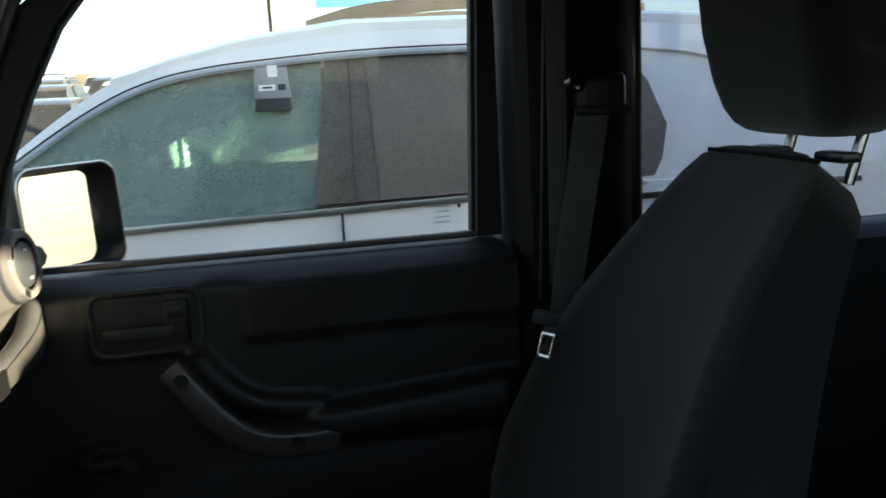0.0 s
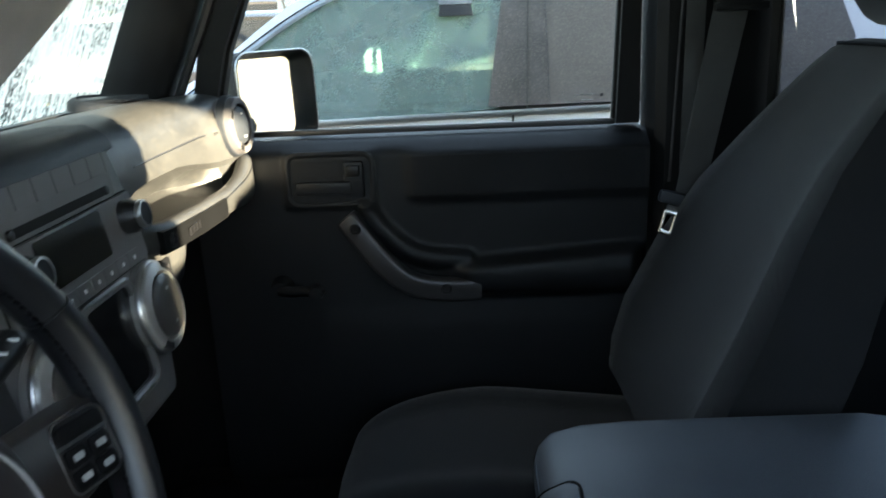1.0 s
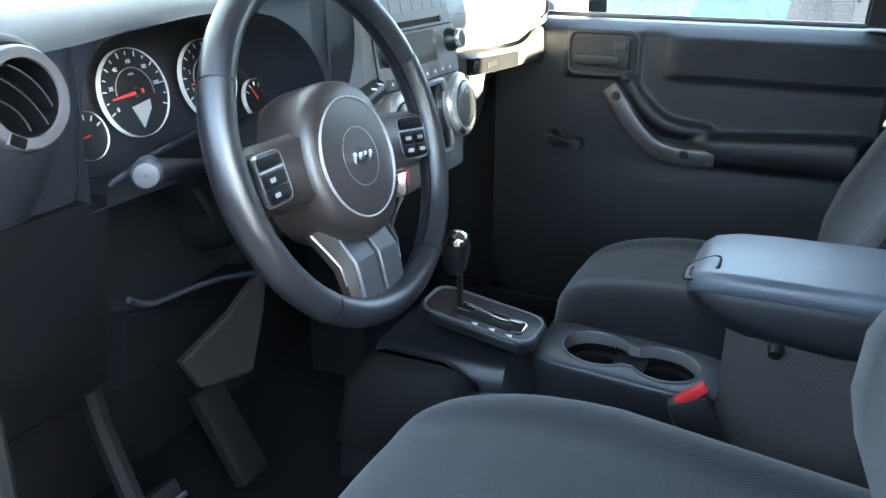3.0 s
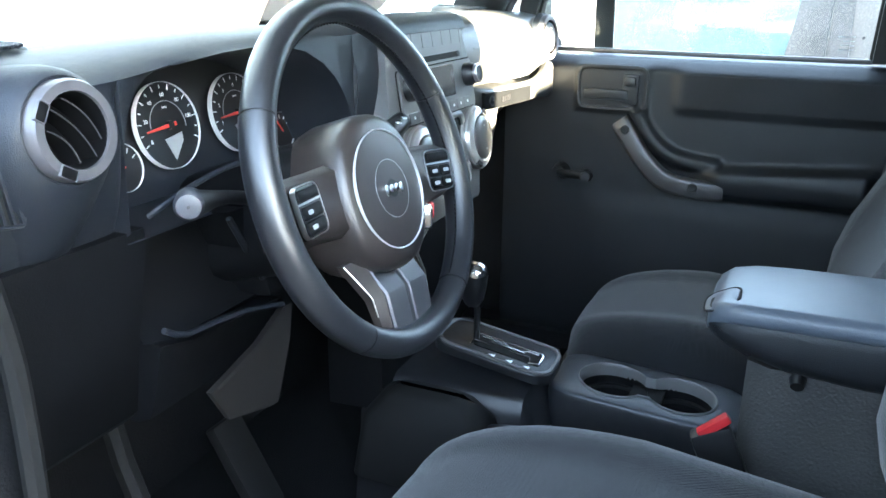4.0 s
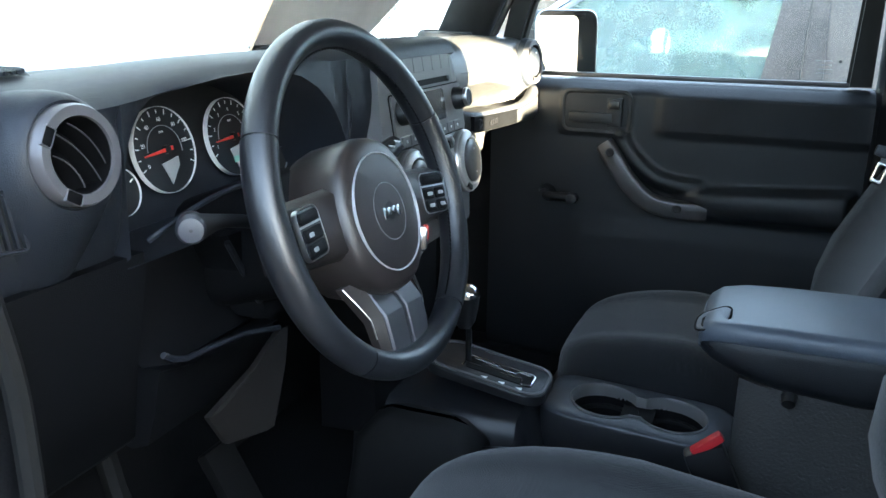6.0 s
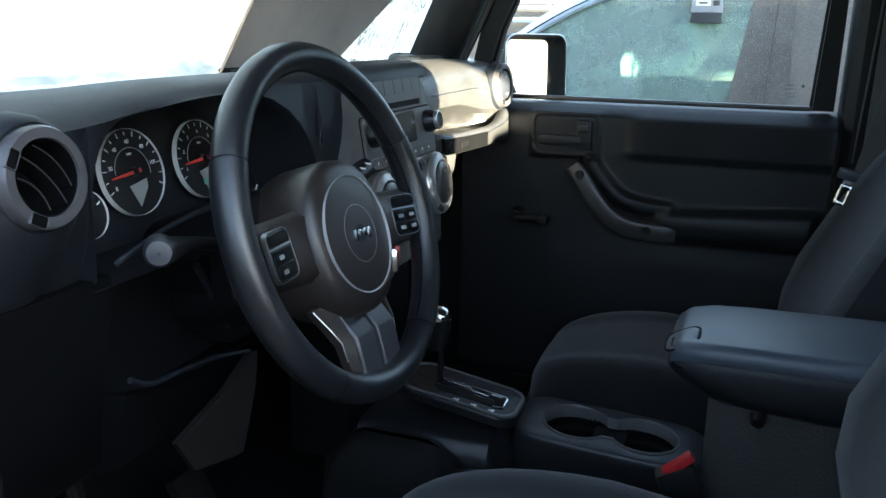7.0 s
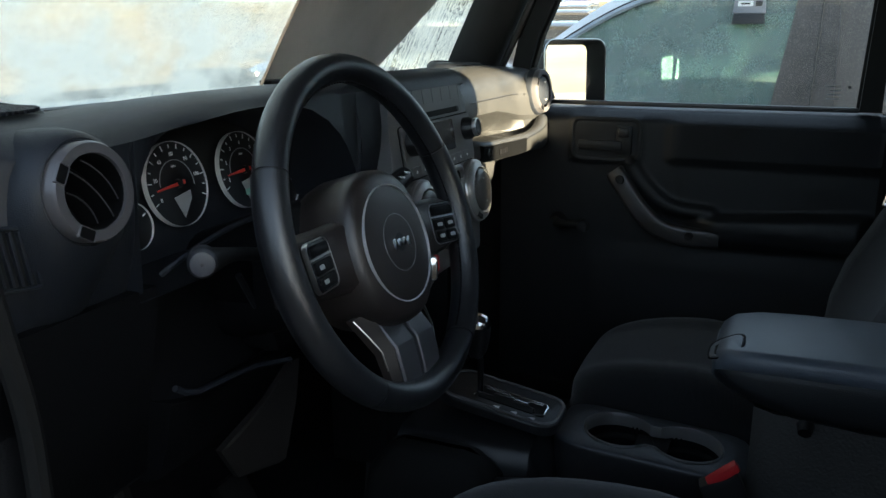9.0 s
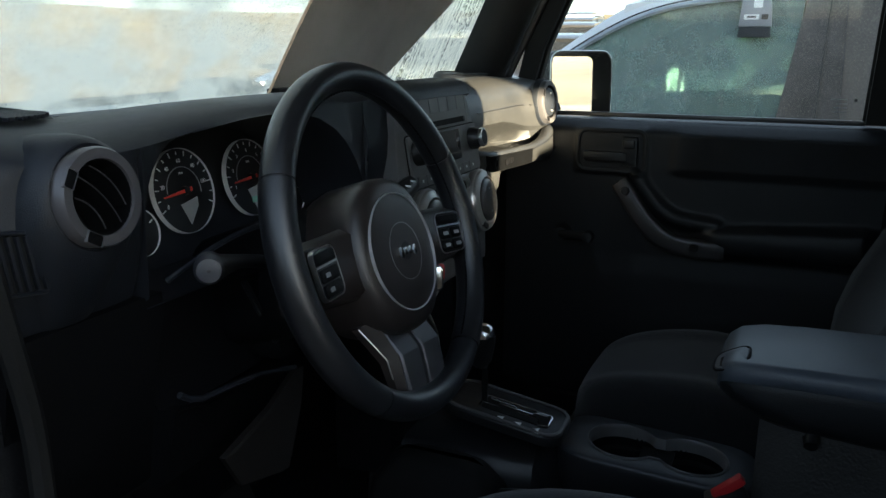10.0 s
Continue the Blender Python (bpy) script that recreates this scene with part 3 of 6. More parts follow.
part("seal", tube(spline([(-0.722, 0.605, 1.27), (-0.716, 0.602, 1.22), (-0.704, 0.604, 1.15), (-0.702, 0.604, 1.08), (-0.706, 0.60, 0.98), (-0.72, 0.58, 0.86), (-0.73, 0.50, 0.72), (-0.73, 0.30, 0.66), (-0.73, 0.0, 0.655)], 60), 0.009, 8), RUBBER, post, "black rubber door seal")

# ---- the dashboard ----
HOOD_L, HOOD_C, HOOD_R = -0.566, -0.400, -0.200


def brow(x):
    """Height of the dial recess's upper edge; the recess has no depth outside it."""
    if not HOOD_L < x < HOOD_R:
        return 1.198
    if x < HOOD_C:
        return 1.198 + 0.148 * (1 - ((HOOD_C - x) / (HOOD_C - HOOD_L)) ** 5) ** 0.3
    return 1.198 + 0.148 * (1 - ((x - HOOD_C) / (HOOD_R - HOOD_C)) ** 2.6) ** 0.5


def dash():
    d = thing("dashboard", "charcoal grained plastic dashboard with round vents and dials", "dashboard", (0, 0.75, 1.0))
    xs = [-0.715, -0.71, -0.70, -0.685]
    xs += [-0.66, -0.63, -0.61]
    xs += [-0.600 + 0.0338 * math.sin(radians(a)) for a in (0, 18, 34, 48, 60, 70, 79, 86)]
    steps = (-90.001, -89.6, -89, -88, -86.5, -85, -83, -80.5, -77.5, -74, -70, -65, -58, -50, -40, -28, -14, 0, 14, 28, 40, 50, 58, 65, 70, 74, 77.5, 80.5, 83, 85, 86.5, 88, 89, 89.6, 90.001)
    xs += [HOOD_C + (HOOD_C - HOOD_L if a < 0 else HOOD_R - HOOD_C) * math.sin(radians(a)) for a in steps]
    xs += [HOOD_R + 0.0003, -0.185, -0.17, -0.14, -0.125]
    sec = []
    for x in xs:
        b = brow(x)
        inside = HOOD_L < x < HOOD_R
        end = 0.03 * smooth_step(-0.68, -0.715, x)
        depth = 0.112 if inside else 0.0
        # the top rolls over broadly beside the vent and more tightly over the dials
        w = smooth_step(-0.60, -0.41, x)
        wide = [(0.75, 1.3455), (0.715, 1.3500), (0.690, 1.3515), (0.668, 1.3505), (0.650, 1.3475), (0.635, 1.3430), (0.622, 1.3365), (0.6125, 1.3290)]
        tight = [(0.75, 1.3470), (0.710, 1.3555), (0.680, 1.3590), (0.658, 1.3600), (0.640, 1.3590), (0.626, 1.3565), (0.615, 1.3525), (0.6075, 1.3470)]
        p = [(0.87, 1.325), (0.80, 1.337)] + [(a + (c - a) * w, e + (g - e) * w) for (a, e), (c, g) in zip(wide, tight)]
        if inside:
            lip = 0.603 + 0.014 * smooth_step(-0.44, -0.562, x)
            p += [(lip, max(min(b, p[-1][1] - 0.0015), 1.20)), (lip + 0.006, max(b - 0.004, 1.196)), (0.62 + depth * 0.9, max(b - 0.012, 1.195)), (0.62 + depth, max(b - 0.020, 1.194)), (0.62 + depth - 0.035, 1.194), (0.620, 1.190)]
        else:
            u = min(1.0, max(0.0, (x + 0.600) / 0.034))
            roll = 0.008 * (1 - math.sqrt(1 - u * u)) if x < -0.5 else 0.0
            back = 0.010 * smooth_step(-0.30, -0.45, x) if x < -0.5 else 0.0
            p += [(0.6055 + back * 0.8 + roll * 0.6, 1.3175 + 0.007 * w), (0.600 + back + roll, 1.30), (0.600 + back + roll, 1.275), (0.604 + back + roll, 1.248), (0.613 + back * 0.8 + roll * 0.9, 1.222), (0.627 + back * 0.5 + roll * 0.6, 1.200)]
        p += [(0.640, 1.184) if not inside else (0.626, 1.192), (0.66, 1.174), (0.70, 1.160), (0.87, 1.16)]
        sec.append([(x, y + end * (0.7 if y < 0.65 else 0), z - end * 0.3) for y, z in p])
    part("driver_pod", loft(sec), DASH, d, "moulded hood round the dials", 48)
    # passenger side: rounded top roll, lower shelf behind the grab bar
    sec = []
    for x in (0.112, 0.125, 0.14, 0.15, 0.158, 0.165, 0.172, 0.18, 0.19, 0.20, 0.22, 0.25, 0.30, 0.36, 0.42, 0.44, 0.46, 0.475, 0.485, 0.495, 0.505, 0.515, 0.53, 0.555, 0.60, 0.635, 0.65):
        e = smooth_step(0.45, 0.65, x)
        slot = smooth_step(0.148, 0.185, x) * (1 - smooth_step(0.485, 0.53, x))
        arch = 0.020 * smooth_step(0.34, 0.53, x) + 0.022 * (1 - smooth_step(0.15, 0.24, x))
        zb = 1.160 + 0.035 * smooth_step(0.2, 0.42, x)
        p = [(0.87, 1.325), (0.80, 1.342), (0.74, 1.352), (0.695, 1.356), (0.665, 1.351), (0.642, 1.338), (0.630, 1.320), (0.622, 1.295), (0.620, 1.278 - arch), (0.624 + 0.004 * slot, 1.272 - arch), (0.626 + 0.026 * slot, 1.268 - arch),
             (0.622 + 0.080 * slot, 1.232 - 0.010 * slot), (0.622 + 0.062 * slot, 1.224 - 0.010 * slot), (0.620 + 0.030 * slot, 1.212 - 0.003 * slot), (0.622, zb + 0.012), (0.632, zb), (0.70, zb - 0.03), (0.76, 1.10), (0.80, 1.02), (0.87, 1.02)]
        sec.append([(x, y - (0.012 * e if y < 0.70 else 0), z - 0.008 * e) for y, z in p])
    part("passenger_pod", loft(sec), DASH_SUNNY_DUST, d, "moulded passenger side with a grab recess", 35)
    # fill behind the centre stack
    part("centre_top", loft([[(x, y, z) for y, z in ((0.87, 1.325), (0.80, 1.342), (0.72, 1.356), (0.66, 1.364), (0.62, 1.364), (0.606, 1.357), (0.598, 1.342), (0.64, 1.335), (0.87, 1.30))] for x in (-0.14, -0.05, 0.05, 0.125)]), DASH, d)
    part("stack_base", loft([[(x, y, z) for x, y in ((-0.13, 0.70), (-0.12, 0.615), (0.11, 0.615), (0.125, 0.70))] for z in (1.16, 1.0, 0.80)]), DASH_LOW, d, "dark panel under the stack")
    return d


DASHBOARD = dash()


def screen_vent(at, r, parent, dims, closed=False):
    """A round vent: satin ring with two grip notches, and slats or a closed disc."""
    m = facing(at, dims)
    v = part("vent", revolve([(r * 0.745, 0.0080), (r * 0.765, 0.0106), (r * 0.955, 0.0105), (r * 1.0, 0.0075), (r * 1.0, -0.022)], m, 56), VENT_RING, parent, "satin graphite air vent ring")
    part("collar", revolve([(r * 1.0, -0.006), (r * 1.02, 0.0), (r * 1.05, -0.0005), (r * 1.08, -0.004), (r * 1.10, -0.012)], m, 56), DASH, v)
    for a in (148, -120):
        c = m @ pose(0, 0, 0, 0, 0, a) @ pose(r * 0.865, 0, 0.0088, 0, 0, 0)
        part("grip_notch", slab(rounded(r * 0.215, r * 0.36, r * 0.03, 2), 0.0024, c, 0.0004), VOID, v, "black grip notch")
        part("notch_frame", frame_ring(rounded(r * 0.255, r * 0.42, r * 0.04, 2), rounded(r * 0.21, r * 0.35, r * 0.03, 2), 0.0030, c), VENT_RING, v)
    if closed:
        part("disc", revolve([(0, 0.0115), (r * 0.5, 0.011), (r * 0.64, 0.0085), (r * 0.69, 0.002), (r * 0.76, 0.0)], m, 40), DASH, v, "closed vent disc")
        for s in (-1, 1):
            part("disc_mark", box((0.004, 0.002, 0.003), tuple(m @ Vector((0, s * r * 0.4, 0.0122)))), GREY_MARK, v)
    else:
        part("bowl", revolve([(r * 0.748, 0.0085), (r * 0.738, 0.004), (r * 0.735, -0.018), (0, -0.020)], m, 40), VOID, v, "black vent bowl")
        for k in (-1, 0, 1):
            off = k * r * 0.36 - r * 0.06
            half = math.sqrt((r * 0.72) ** 2 - (abs(off) + r * 0.13) ** 2)
            pts = []
            for j in range(11):
                u = -half + 2 * half * j / 10
                pts.append((off + r * 0.12 * (1 - (u / half) ** 2), u))
            c = m @ pose(0, 0, 0.006, 0, 0, 40)
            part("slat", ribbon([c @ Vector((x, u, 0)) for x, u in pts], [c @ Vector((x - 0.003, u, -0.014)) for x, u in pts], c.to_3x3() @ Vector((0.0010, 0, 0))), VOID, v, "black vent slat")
            # pale tube drawn as the light caught along the slat's edge
            part("slat_glint", tube([c @ Vector((x, u, 0.0004)) for x, u in pts], 0.0006, 5), TRIM, v, "thin highlight line put on the slat edge")
    return v


screen_vent((-0.640, 0.590, 1.303), 0.0374, DASHBOARD, (0.0, -1, 0.12))
VM = facing((-0.640, 0.590, 1.303), (0.0, -1, 0.12))
bulge = []
for k, dz, drop in ((1.04, -0.001, 0.0), (1.10, 0.0005, 0.0), (1.19, -0.002, 0.001), (1.28, -0.009, 0.004), (1.345, -0.021, 0.009), (1.37, -0.036, 0.016), (1.38, -0.055, 0.024)):
    bulge.append([VM @ Vector((0.0363 * k * math.cos(a), 0.0363 * k * math.sin(a) - drop * (1 - math.sin(a)) * 1.2, dz)) for a in (2 * math.pi * i / 56 for i in range(56))])
part("vent_bulge", loft(bulge, caps=False), DASH, DASHBOARD, "rounded bulge round the vent")
screen_vent((0.596, 0.606, 1.300), 0.045, DASHBOARD, (-0.10, -1, 0.10), True)

# dash-top speaker grilles
for side in (-1, 1):
    m = facing((-0.624, 0.722, 1.3425) if side < 0 else (0.50, 0.755, 1.344), (0, -0.12, 1), (0, 1, 0))
    g = part("speaker_rim", revolve([(0.064, -0.004), (0.063, 0.006), (0.059, 0.011), (0.053, 0.0135), (0.050, 0.011)], m, 40), DASH, DASHBOARD, "raised speaker rim")
    part("grille", revolve([(0.051, 0.010), (0.03, 0.013), (0, 0.014)], m, 32), BLACK, g, "black speaker grille")
    for k in range(17):
        off = (k - 8) * 0.0058
        half = math.sqrt(0.050 ** 2 - off ** 2)
        part("rib", box((0.0024, half * 1.9, 0.003), tuple(m @ Vector((off, 0, 0.0138))), (0, 0, 0)), DASH, g)

# side demister slots at the driver's end
DM = facing((-0.692, 0.6105, 1.263), (-0.05, -1, 0.0)) @ pose(0, 0, 0, 0, 0, -8)
dm = part("demister", frame_ring(rounded(0.046, 0.047, 0.005, 3), rounded(0.040, 0.041, 0.003, 3), 0.004, DM), DASH, DASHBOARD, "moulded side demister frame")
part("demister_well", slab(rounded(0.041, 0.042, 0.003, 3), 0.0012, DM), RUBBER, dm, "dark slotted well")
for k in range(5):
    part("slat", box((0.0026, 0.041, 0.004), tuple(DM @ Vector((-0.0145 + 0.0072 * k, 0, 0.0026))), (90, -8, 0), bevel=0.0006), DASH, dm)

# instrument dials
CL = Vector((0, -1, 0.22)).normalized()


def gauge(x, y, z, r, big, needle_angle):
    m = facing((x, y, z), CL)
    g = part("gauge", revolve([(r * 0.982, 0.001), (r * 0.984, 0.0030), (r * 0.988, 0.0041), (r * 0.992, 0.0045), (r * 0.996, 0.0041), (r * 0.999, 0.0030), (r * 1.000, -0.002)], m, 56), RING, DASHBOARD, "chrome-ringed dial")
    part("dial_face", revolve([(r * 0.985, 0.002), (0, 0.002)], m, 48), DIAL, g, "black dial face")
    if big:
        for k in range(15):
            a = radians(205 - 230 * k / 14)
            ln = 0.0055 if k % 2 == 0 else 0.0035
            c = m @ pose(r * 0.88 * math.cos(a), r * 0.88 * math.sin(a), 0.0032, 0, 0, math.degrees(a))
            bm = bmesh.new()
            bmesh.ops.create_cube(bm, size=1, matrix=c @ Matrix.Diagonal((ln, 0.0011, 0.0006, 1)))
            part("tick", bm, WHITE_MARK, g)
        arc = [m @ Vector((r * 0.56 * math.cos(radians(a)), r * 0.56 * math.sin(radians(a)), 0.003)) for a in range(-10, 186, 10)]
        part("inner_arc", tube(arc, 0.0005, 5), GREY_MARK, g)
        # blank grey field at the foot of the dial
        part("dial_field", slab([(-r * 0.02, -r * 0.80), (r * 0.34, -r * 0.40), (r * 0.36, -r * 0.20), (-r * 0.22, -r * 0.30)], 0.0008, m @ pose(0, 0, 0.0026)), GREY_MARK, g, "pale glare-free field")
        c = m @ pose(0, 0, 0.006, 0, 0, needle_angle)
        part("needle", loft([[c @ Vector(p) for p in ((-0.008, -0.0022, 0), (-0.008, 0.0022, 0), (-0.008, 0.0022, 0.001), (-0.008, -0.0022, 0.001))], [c @ Vector(p) for p in ((r * 0.78, -0.0008, 0), (r * 0.78, 0.0008, 0), (r * 0.78, 0.0008, 0.001), (r * 0.78, -0.0008, 0.001))]]), NEEDLE, g, "red needle")
        part("needle_hub", revolve([(0, 0.008), (0.004, 0.0075), (0.005, 0.003)], m, 20), BLACK, g)
    else:
        c = m @ pose(0, 0, 0.004, 0, 0, needle_angle)
        bm = bmesh.new()
        bmesh.ops.create_cube(bm, size=1, matrix=c @ pose(r * 0.3, 0, 0) @ Matrix.Diagonal((r * 0.7, 0.0014, 0.001, 1)))
        part("needle", bm, NEEDLE, g, "red needle")
        for k in range(5):
            a = radians(150 - 30 * k)
            c = m @ pose(r * 0.75 * math.cos(a), r * 0.75 * math.sin(a), 0.003, 0, 0, math.degrees(a))
            bm = bmesh.new()
            bmesh.ops.create_cube(bm, size=1, matrix=c @ Matrix.Diagonal((0.005, 0.0012, 0.0006, 1)))
            part("tick", bm, WHITE_MARK, g)
    return g, m


def numeral(text, m, x, y, size, parent, material=None):
    cu = bpy.data.curves.new("numeral", "FONT")
    cu.body, cu.size, cu.align_x, cu.align_y, cu.extrude = text, size, "CENTER", "CENTER", 0.0002
    ob = new("numeral", cu)
    ob.data.materials.append(material or WHITE_MARK)
    ob.parent = parent
    ob.matrix_basis = m @ pose(x, y, 0.0032)
    return ob


part("cluster_plate", loft([[(x, y, z) for y, z in ((0.702, 1.196), (0.730, 1.342), (0.74, 1.342), (0.73, 1.19))] for x in (-0.57, -0.18)]), BLACK, DASHBOARD, "black dial panel")
speedo, sm = gauge(-0.4145, 0.7055, 1.2635, 0.0452, True, 185)
tach, tm = gauge(-0.300, 0.7055, 1.2615, 0.0452, True, 184)
gauge(-0.222, 0.7000, 1.228, 0.0235, False, 120)
gauge(-0.4915, 0.6945, 1.235, 0.0235, False, 190)
for i, text in enumerate(("0", "20", "40", "60", "80", "100")):
    a = radians(205 - 38.8 * i)
    numeral(text, sm, 0.0315 * math.cos(a), 0.0315 * math.sin(a), 0.0060, speedo)
for i, text in enumerate(("1", "2", "3", "4", "5", "6")):
    a = radians(195 - 36 * i)
    numeral(text, tm, 0.0315 * math.cos(a), 0.0315 * math.sin(a), 0.0060, tach)
numeral("MPH", sm, 0, 0.0185, 0.0034, speedo)
numeral("RPM", tm, 0, 0.0185, 0.0034, tach)
GREEN = mat("green_readout", (0.25, 0.55, 0.45), 0.5)
part("odometer", box((0.022, 0.001, 0.007), tuple(tm @ Vector((0.004, -0.026, 0.0035))), (-12, 0, 0)), GREEN, tach, "green readout bar")

# rolled lower edge of the dial pod, swept up towards the column
part("lower_roll", tube(spline([(-0.549, 0.612, 1.212), (-0.543, 0.606, 1.218), (-0.530, 0.603, 1.2235), (-0.505, 0.602, 1.230), (-0.462, 0.602, 1.2365), (-0.42, 0.603, 1.238), (-0.36, 0.606, 1.238)], 30), 0.0028, 8), DASH, DASHBOARD, "rolled pod edge")

# ---- centre stack ----
SN = Vector((0, -1, 0.17)).normalized()
SX = -0.012


def on_stack(x, z, lift=0.0):
    return Vector((SX + x, 0.588 - (1.307 - z) * 0.17, z)) + SN * lift


cs = thing("centre_stack", "graphite centre stack with a radio and climate dials", "centre stack", (0, 0.56, 1.1))
part("stack_body", loft([[tuple(on_stack(x, z, l)) for x, z, l in ((-w, z0, -0.06), (-w, z0, -0.004), (-w + 0.006, z0, 0.0), (w - 0.006, z0, 0.0), (w, z0, -0.004), (w, z0, -0.06))] for z0, w in ((1.355, 0.120), (1.30, 0.134), (1.245, 0.142), (1.15, 0.132), (1.095, 0.112), (1.09, 0.106))]), STACK, cs, "graphite stack panel")
part("top_roll", loft([[(x, y, z) for y, z in ((0.66, 1.362), (0.62, 1.364), (0.604, 1.361), (0.593, 1.353), (0.589, 1.342), (0.60, 1.336), (0.66, 1.33))] for x in (SX - 0.124, SX, SX + 0.124)]), DASH, cs, "rounded top of the stack")
for w, h, x, z, r in ((0.209, 0.052, 0.0, 1.322, 0.007), (0.249, 0.074, 0.006, 1.262, 0.007)):
    part("panel_gap", frame_ring(rounded(w, h, r), rounded(w - 0.005, h - 0.005, r - 0.002), 0.0012, facing(on_stack(x, z, 0.0002), SN)), RUBBER, cs, "dark gap round a panel")
# row of blank keys and the disc slot
m = facing(on_stack(0, 1.322, 0.0005), SN)
kp = part("key_panel", slab(rounded(0.205, 0.048, 0.006), 0.003, m, 0.001), STACK, cs, "key and disc slot panel", 8)
for k in range(6):
    c = on_stack((k - 2.5) * 0.0325, 1.332, 0.0034)
    part("key", slab(rounded(0.0312, 0.022, 0.002), 0.0008, facing(c, SN), 0.0003), STACK, kp, "blank grey key", 8)
for k in range(7):
    part("key_gap", slab(rounded(0.0012, 0.021, 0.0005, 2), 0.0006, facing(on_stack((k - 3) * 0.0325, 1.332, 0.0034), SN)), RUBBER, kp)
part("disc_slot", slab(rounded(0.170, 0.008, 0.003), 0.0012, facing(on_stack(0.0, 1.306, 0.003), SN)), RUBBER, kp, "black disc slot")
for s in (-1, 1):
    part("slot_end", revolve([(0, 0.004), (0.004, 0.003), (0.005, 0)], facing(on_stack(s * 0.084, 1.306, 0.003), SN), 12), BLACK, kp)
# radio
rd = part("radio", slab(rounded(0.245, 0.070, 0.006), 0.004, facing(on_stack(0.006, 1.262, 0.0005), SN), 0.0015), STACK, cs, "car radio", 8)
part("display", slab(rounded(0.118, 0.044, 0.004), 0.0016, facing(on_stack(-0.004, 1.272, 0.0044), SN)), SCREEN, rd, "dark glossy display")
for s in (-1, 1):
    m = facing(on_stack(0.104 if s > 0 else -0.093, 1.274, 0.004), SN)
    kn = part("knob", revolve([(0.0175, 0), (0.0170, 0.010), (0.0145, 0.013), (0.0135, 0.020), (0.012, 0.022), (0, 0.022)], m, 32), BLACK, rd, "round black knob")
    part("knob_ring", revolve([(0.0136, 0.016), (0.0146, 0.019), (0.0136, 0.0225), (0.0118, 0.0228)], m, 32), SATIN, kn, "satin knob ring")
for k in range(8):
    c = on_stack((k - 3.5) * 0.0262, 1.236, 0.0044)
    kb = part("preset_key", slab(rounded(0.0252, 0.014, 0.002), 0.002, facing(c, SN), 0.0007), STACK, rd, "preset key", 8)
    part("key_mark", slab(rounded(0.004, 0.004, 0.001, 2), 0.0004, facing(on_stack((k - 3.5) * 0.0262, 1.236, 0.0066), SN)), WHITE_MARK, kb)
# open pocket with a lighter rim, and the round climate dials
pk = part("pocket", slab(rounded(0.094, 0.098, 0.010), 0.0008, facing(on_stack(0.020, 1.170, 0.0006), SN)), GLOSS, cs, "dark open pocket")
part("pocket_rim", frame_ring(rounded(0.108, 0.112, 0.016), rounded(0.092, 0.096, 0.010), 0.007, facing(on_stack(0.020, 1.170, 0.0), SN)), STACK, pk, "raised pocket rim")
for s in (-1, 1):
    m = facing(on_stack(0.106 if s > 0 else -0.092, 1.178, 0.0), SN)
    dl = part("climate_dial", revolve([(0.048, 0.0), (0.048, 0.009), (0.0455, 0.0145), (0.0435, 0.016), (0.036, 0.0185), (0.0345, 0.017), (0.034, 0.012)], m, 48), DIAL_RING, cs, "round graphite climate dial")
    part("dial_disc", revolve([(0.0335, 0.012), (0.0325, 0.0185), (0.030, 0.0205), (0.022, 0.022), (0, 0.0225)], m, 40), DIAL_FACE, dl, "domed dial face")
    part("dial_rim", revolve([(0.0478, 0.006), (0.0488, 0.008), (0.0482, 0.0105), (0.0468, 0.0118)], m, 48), SATIN, dl, "bright dial rim")
    for a in (60, 240):
        c = m @ pose(0, 0, 0, 0, 0, a) @ pose(0.0415, 0, 0.0145)
        bm = bmesh.new()
        bmesh.ops.create_cube(bm, size=1, matrix=c @ Matrix.Diagonal((0.008, 0.016, 0.006, 1)))
        part("grip_notch", bm, BLACK, dl, "black grip notch")
    for a in (0.5, -0.5):
        part("dial_mark", box((0.005, 0.001, 0.003), tuple(m @ Vector((0, a * 0.036, 0.022)))), GREY_MARK, dl)

# ---- grab bar on the passenger side ----
gb = thing("grab_bar", "charcoal grab bar across the passenger dash", "grab handle", (0.38, 0.56, 1.22))
keys = [(0.140, 0.630, 1.243), (0.155, 0.614, 1.234), (0.20, 0.591, 1.2235), (0.30, 0.587, 1.218), (0.42, 0.587, 1.213), (0.52, 0.590, 1.212), (0.585, 0.600, 1.214), (0.635, 0.612, 1.219), (0.660, 0.632, 1.226)]
pts = spline(keys, 40)
sec = []
for i, p in enumerate(pts):
    t = (pts[min(i + 1, 39)] - pts[max(i - 1, 0)]).normalized()
    nor = t.cross(Vector((0, 1, 0))).normalized()
    sec.append([p + nor * a + Vector((0, b, 0)) for a, b in rounded(0.036 + 0.030 * smooth_step(0.44, 0.62, p.x), 0.026, 0.011, 4)])
bar = part("bar", loft(sec), DASH_SUNNY_DUST, gb, "rounded grab bar")
pl = part("name_plate", loft([[(x, y + dy, z + dz) for dy, dz in ((0.006, -0.014), (-0.0015, -0.013), (-0.0015, 0.013), (0.006, 0.014))] for x, y, z in ((0.180, 0.5795, 1.2225), (0.22, 0.5760, 1.2205), (0.30, 0.5735, 1.2165), (0.40, 0.5735, 1.2125))]), mat("plate_plastic", (0.003, 0.0031, 0.0035), 0.40, grain=0.3, grain_size=900, spec=0.2), gb, "dark name plate")
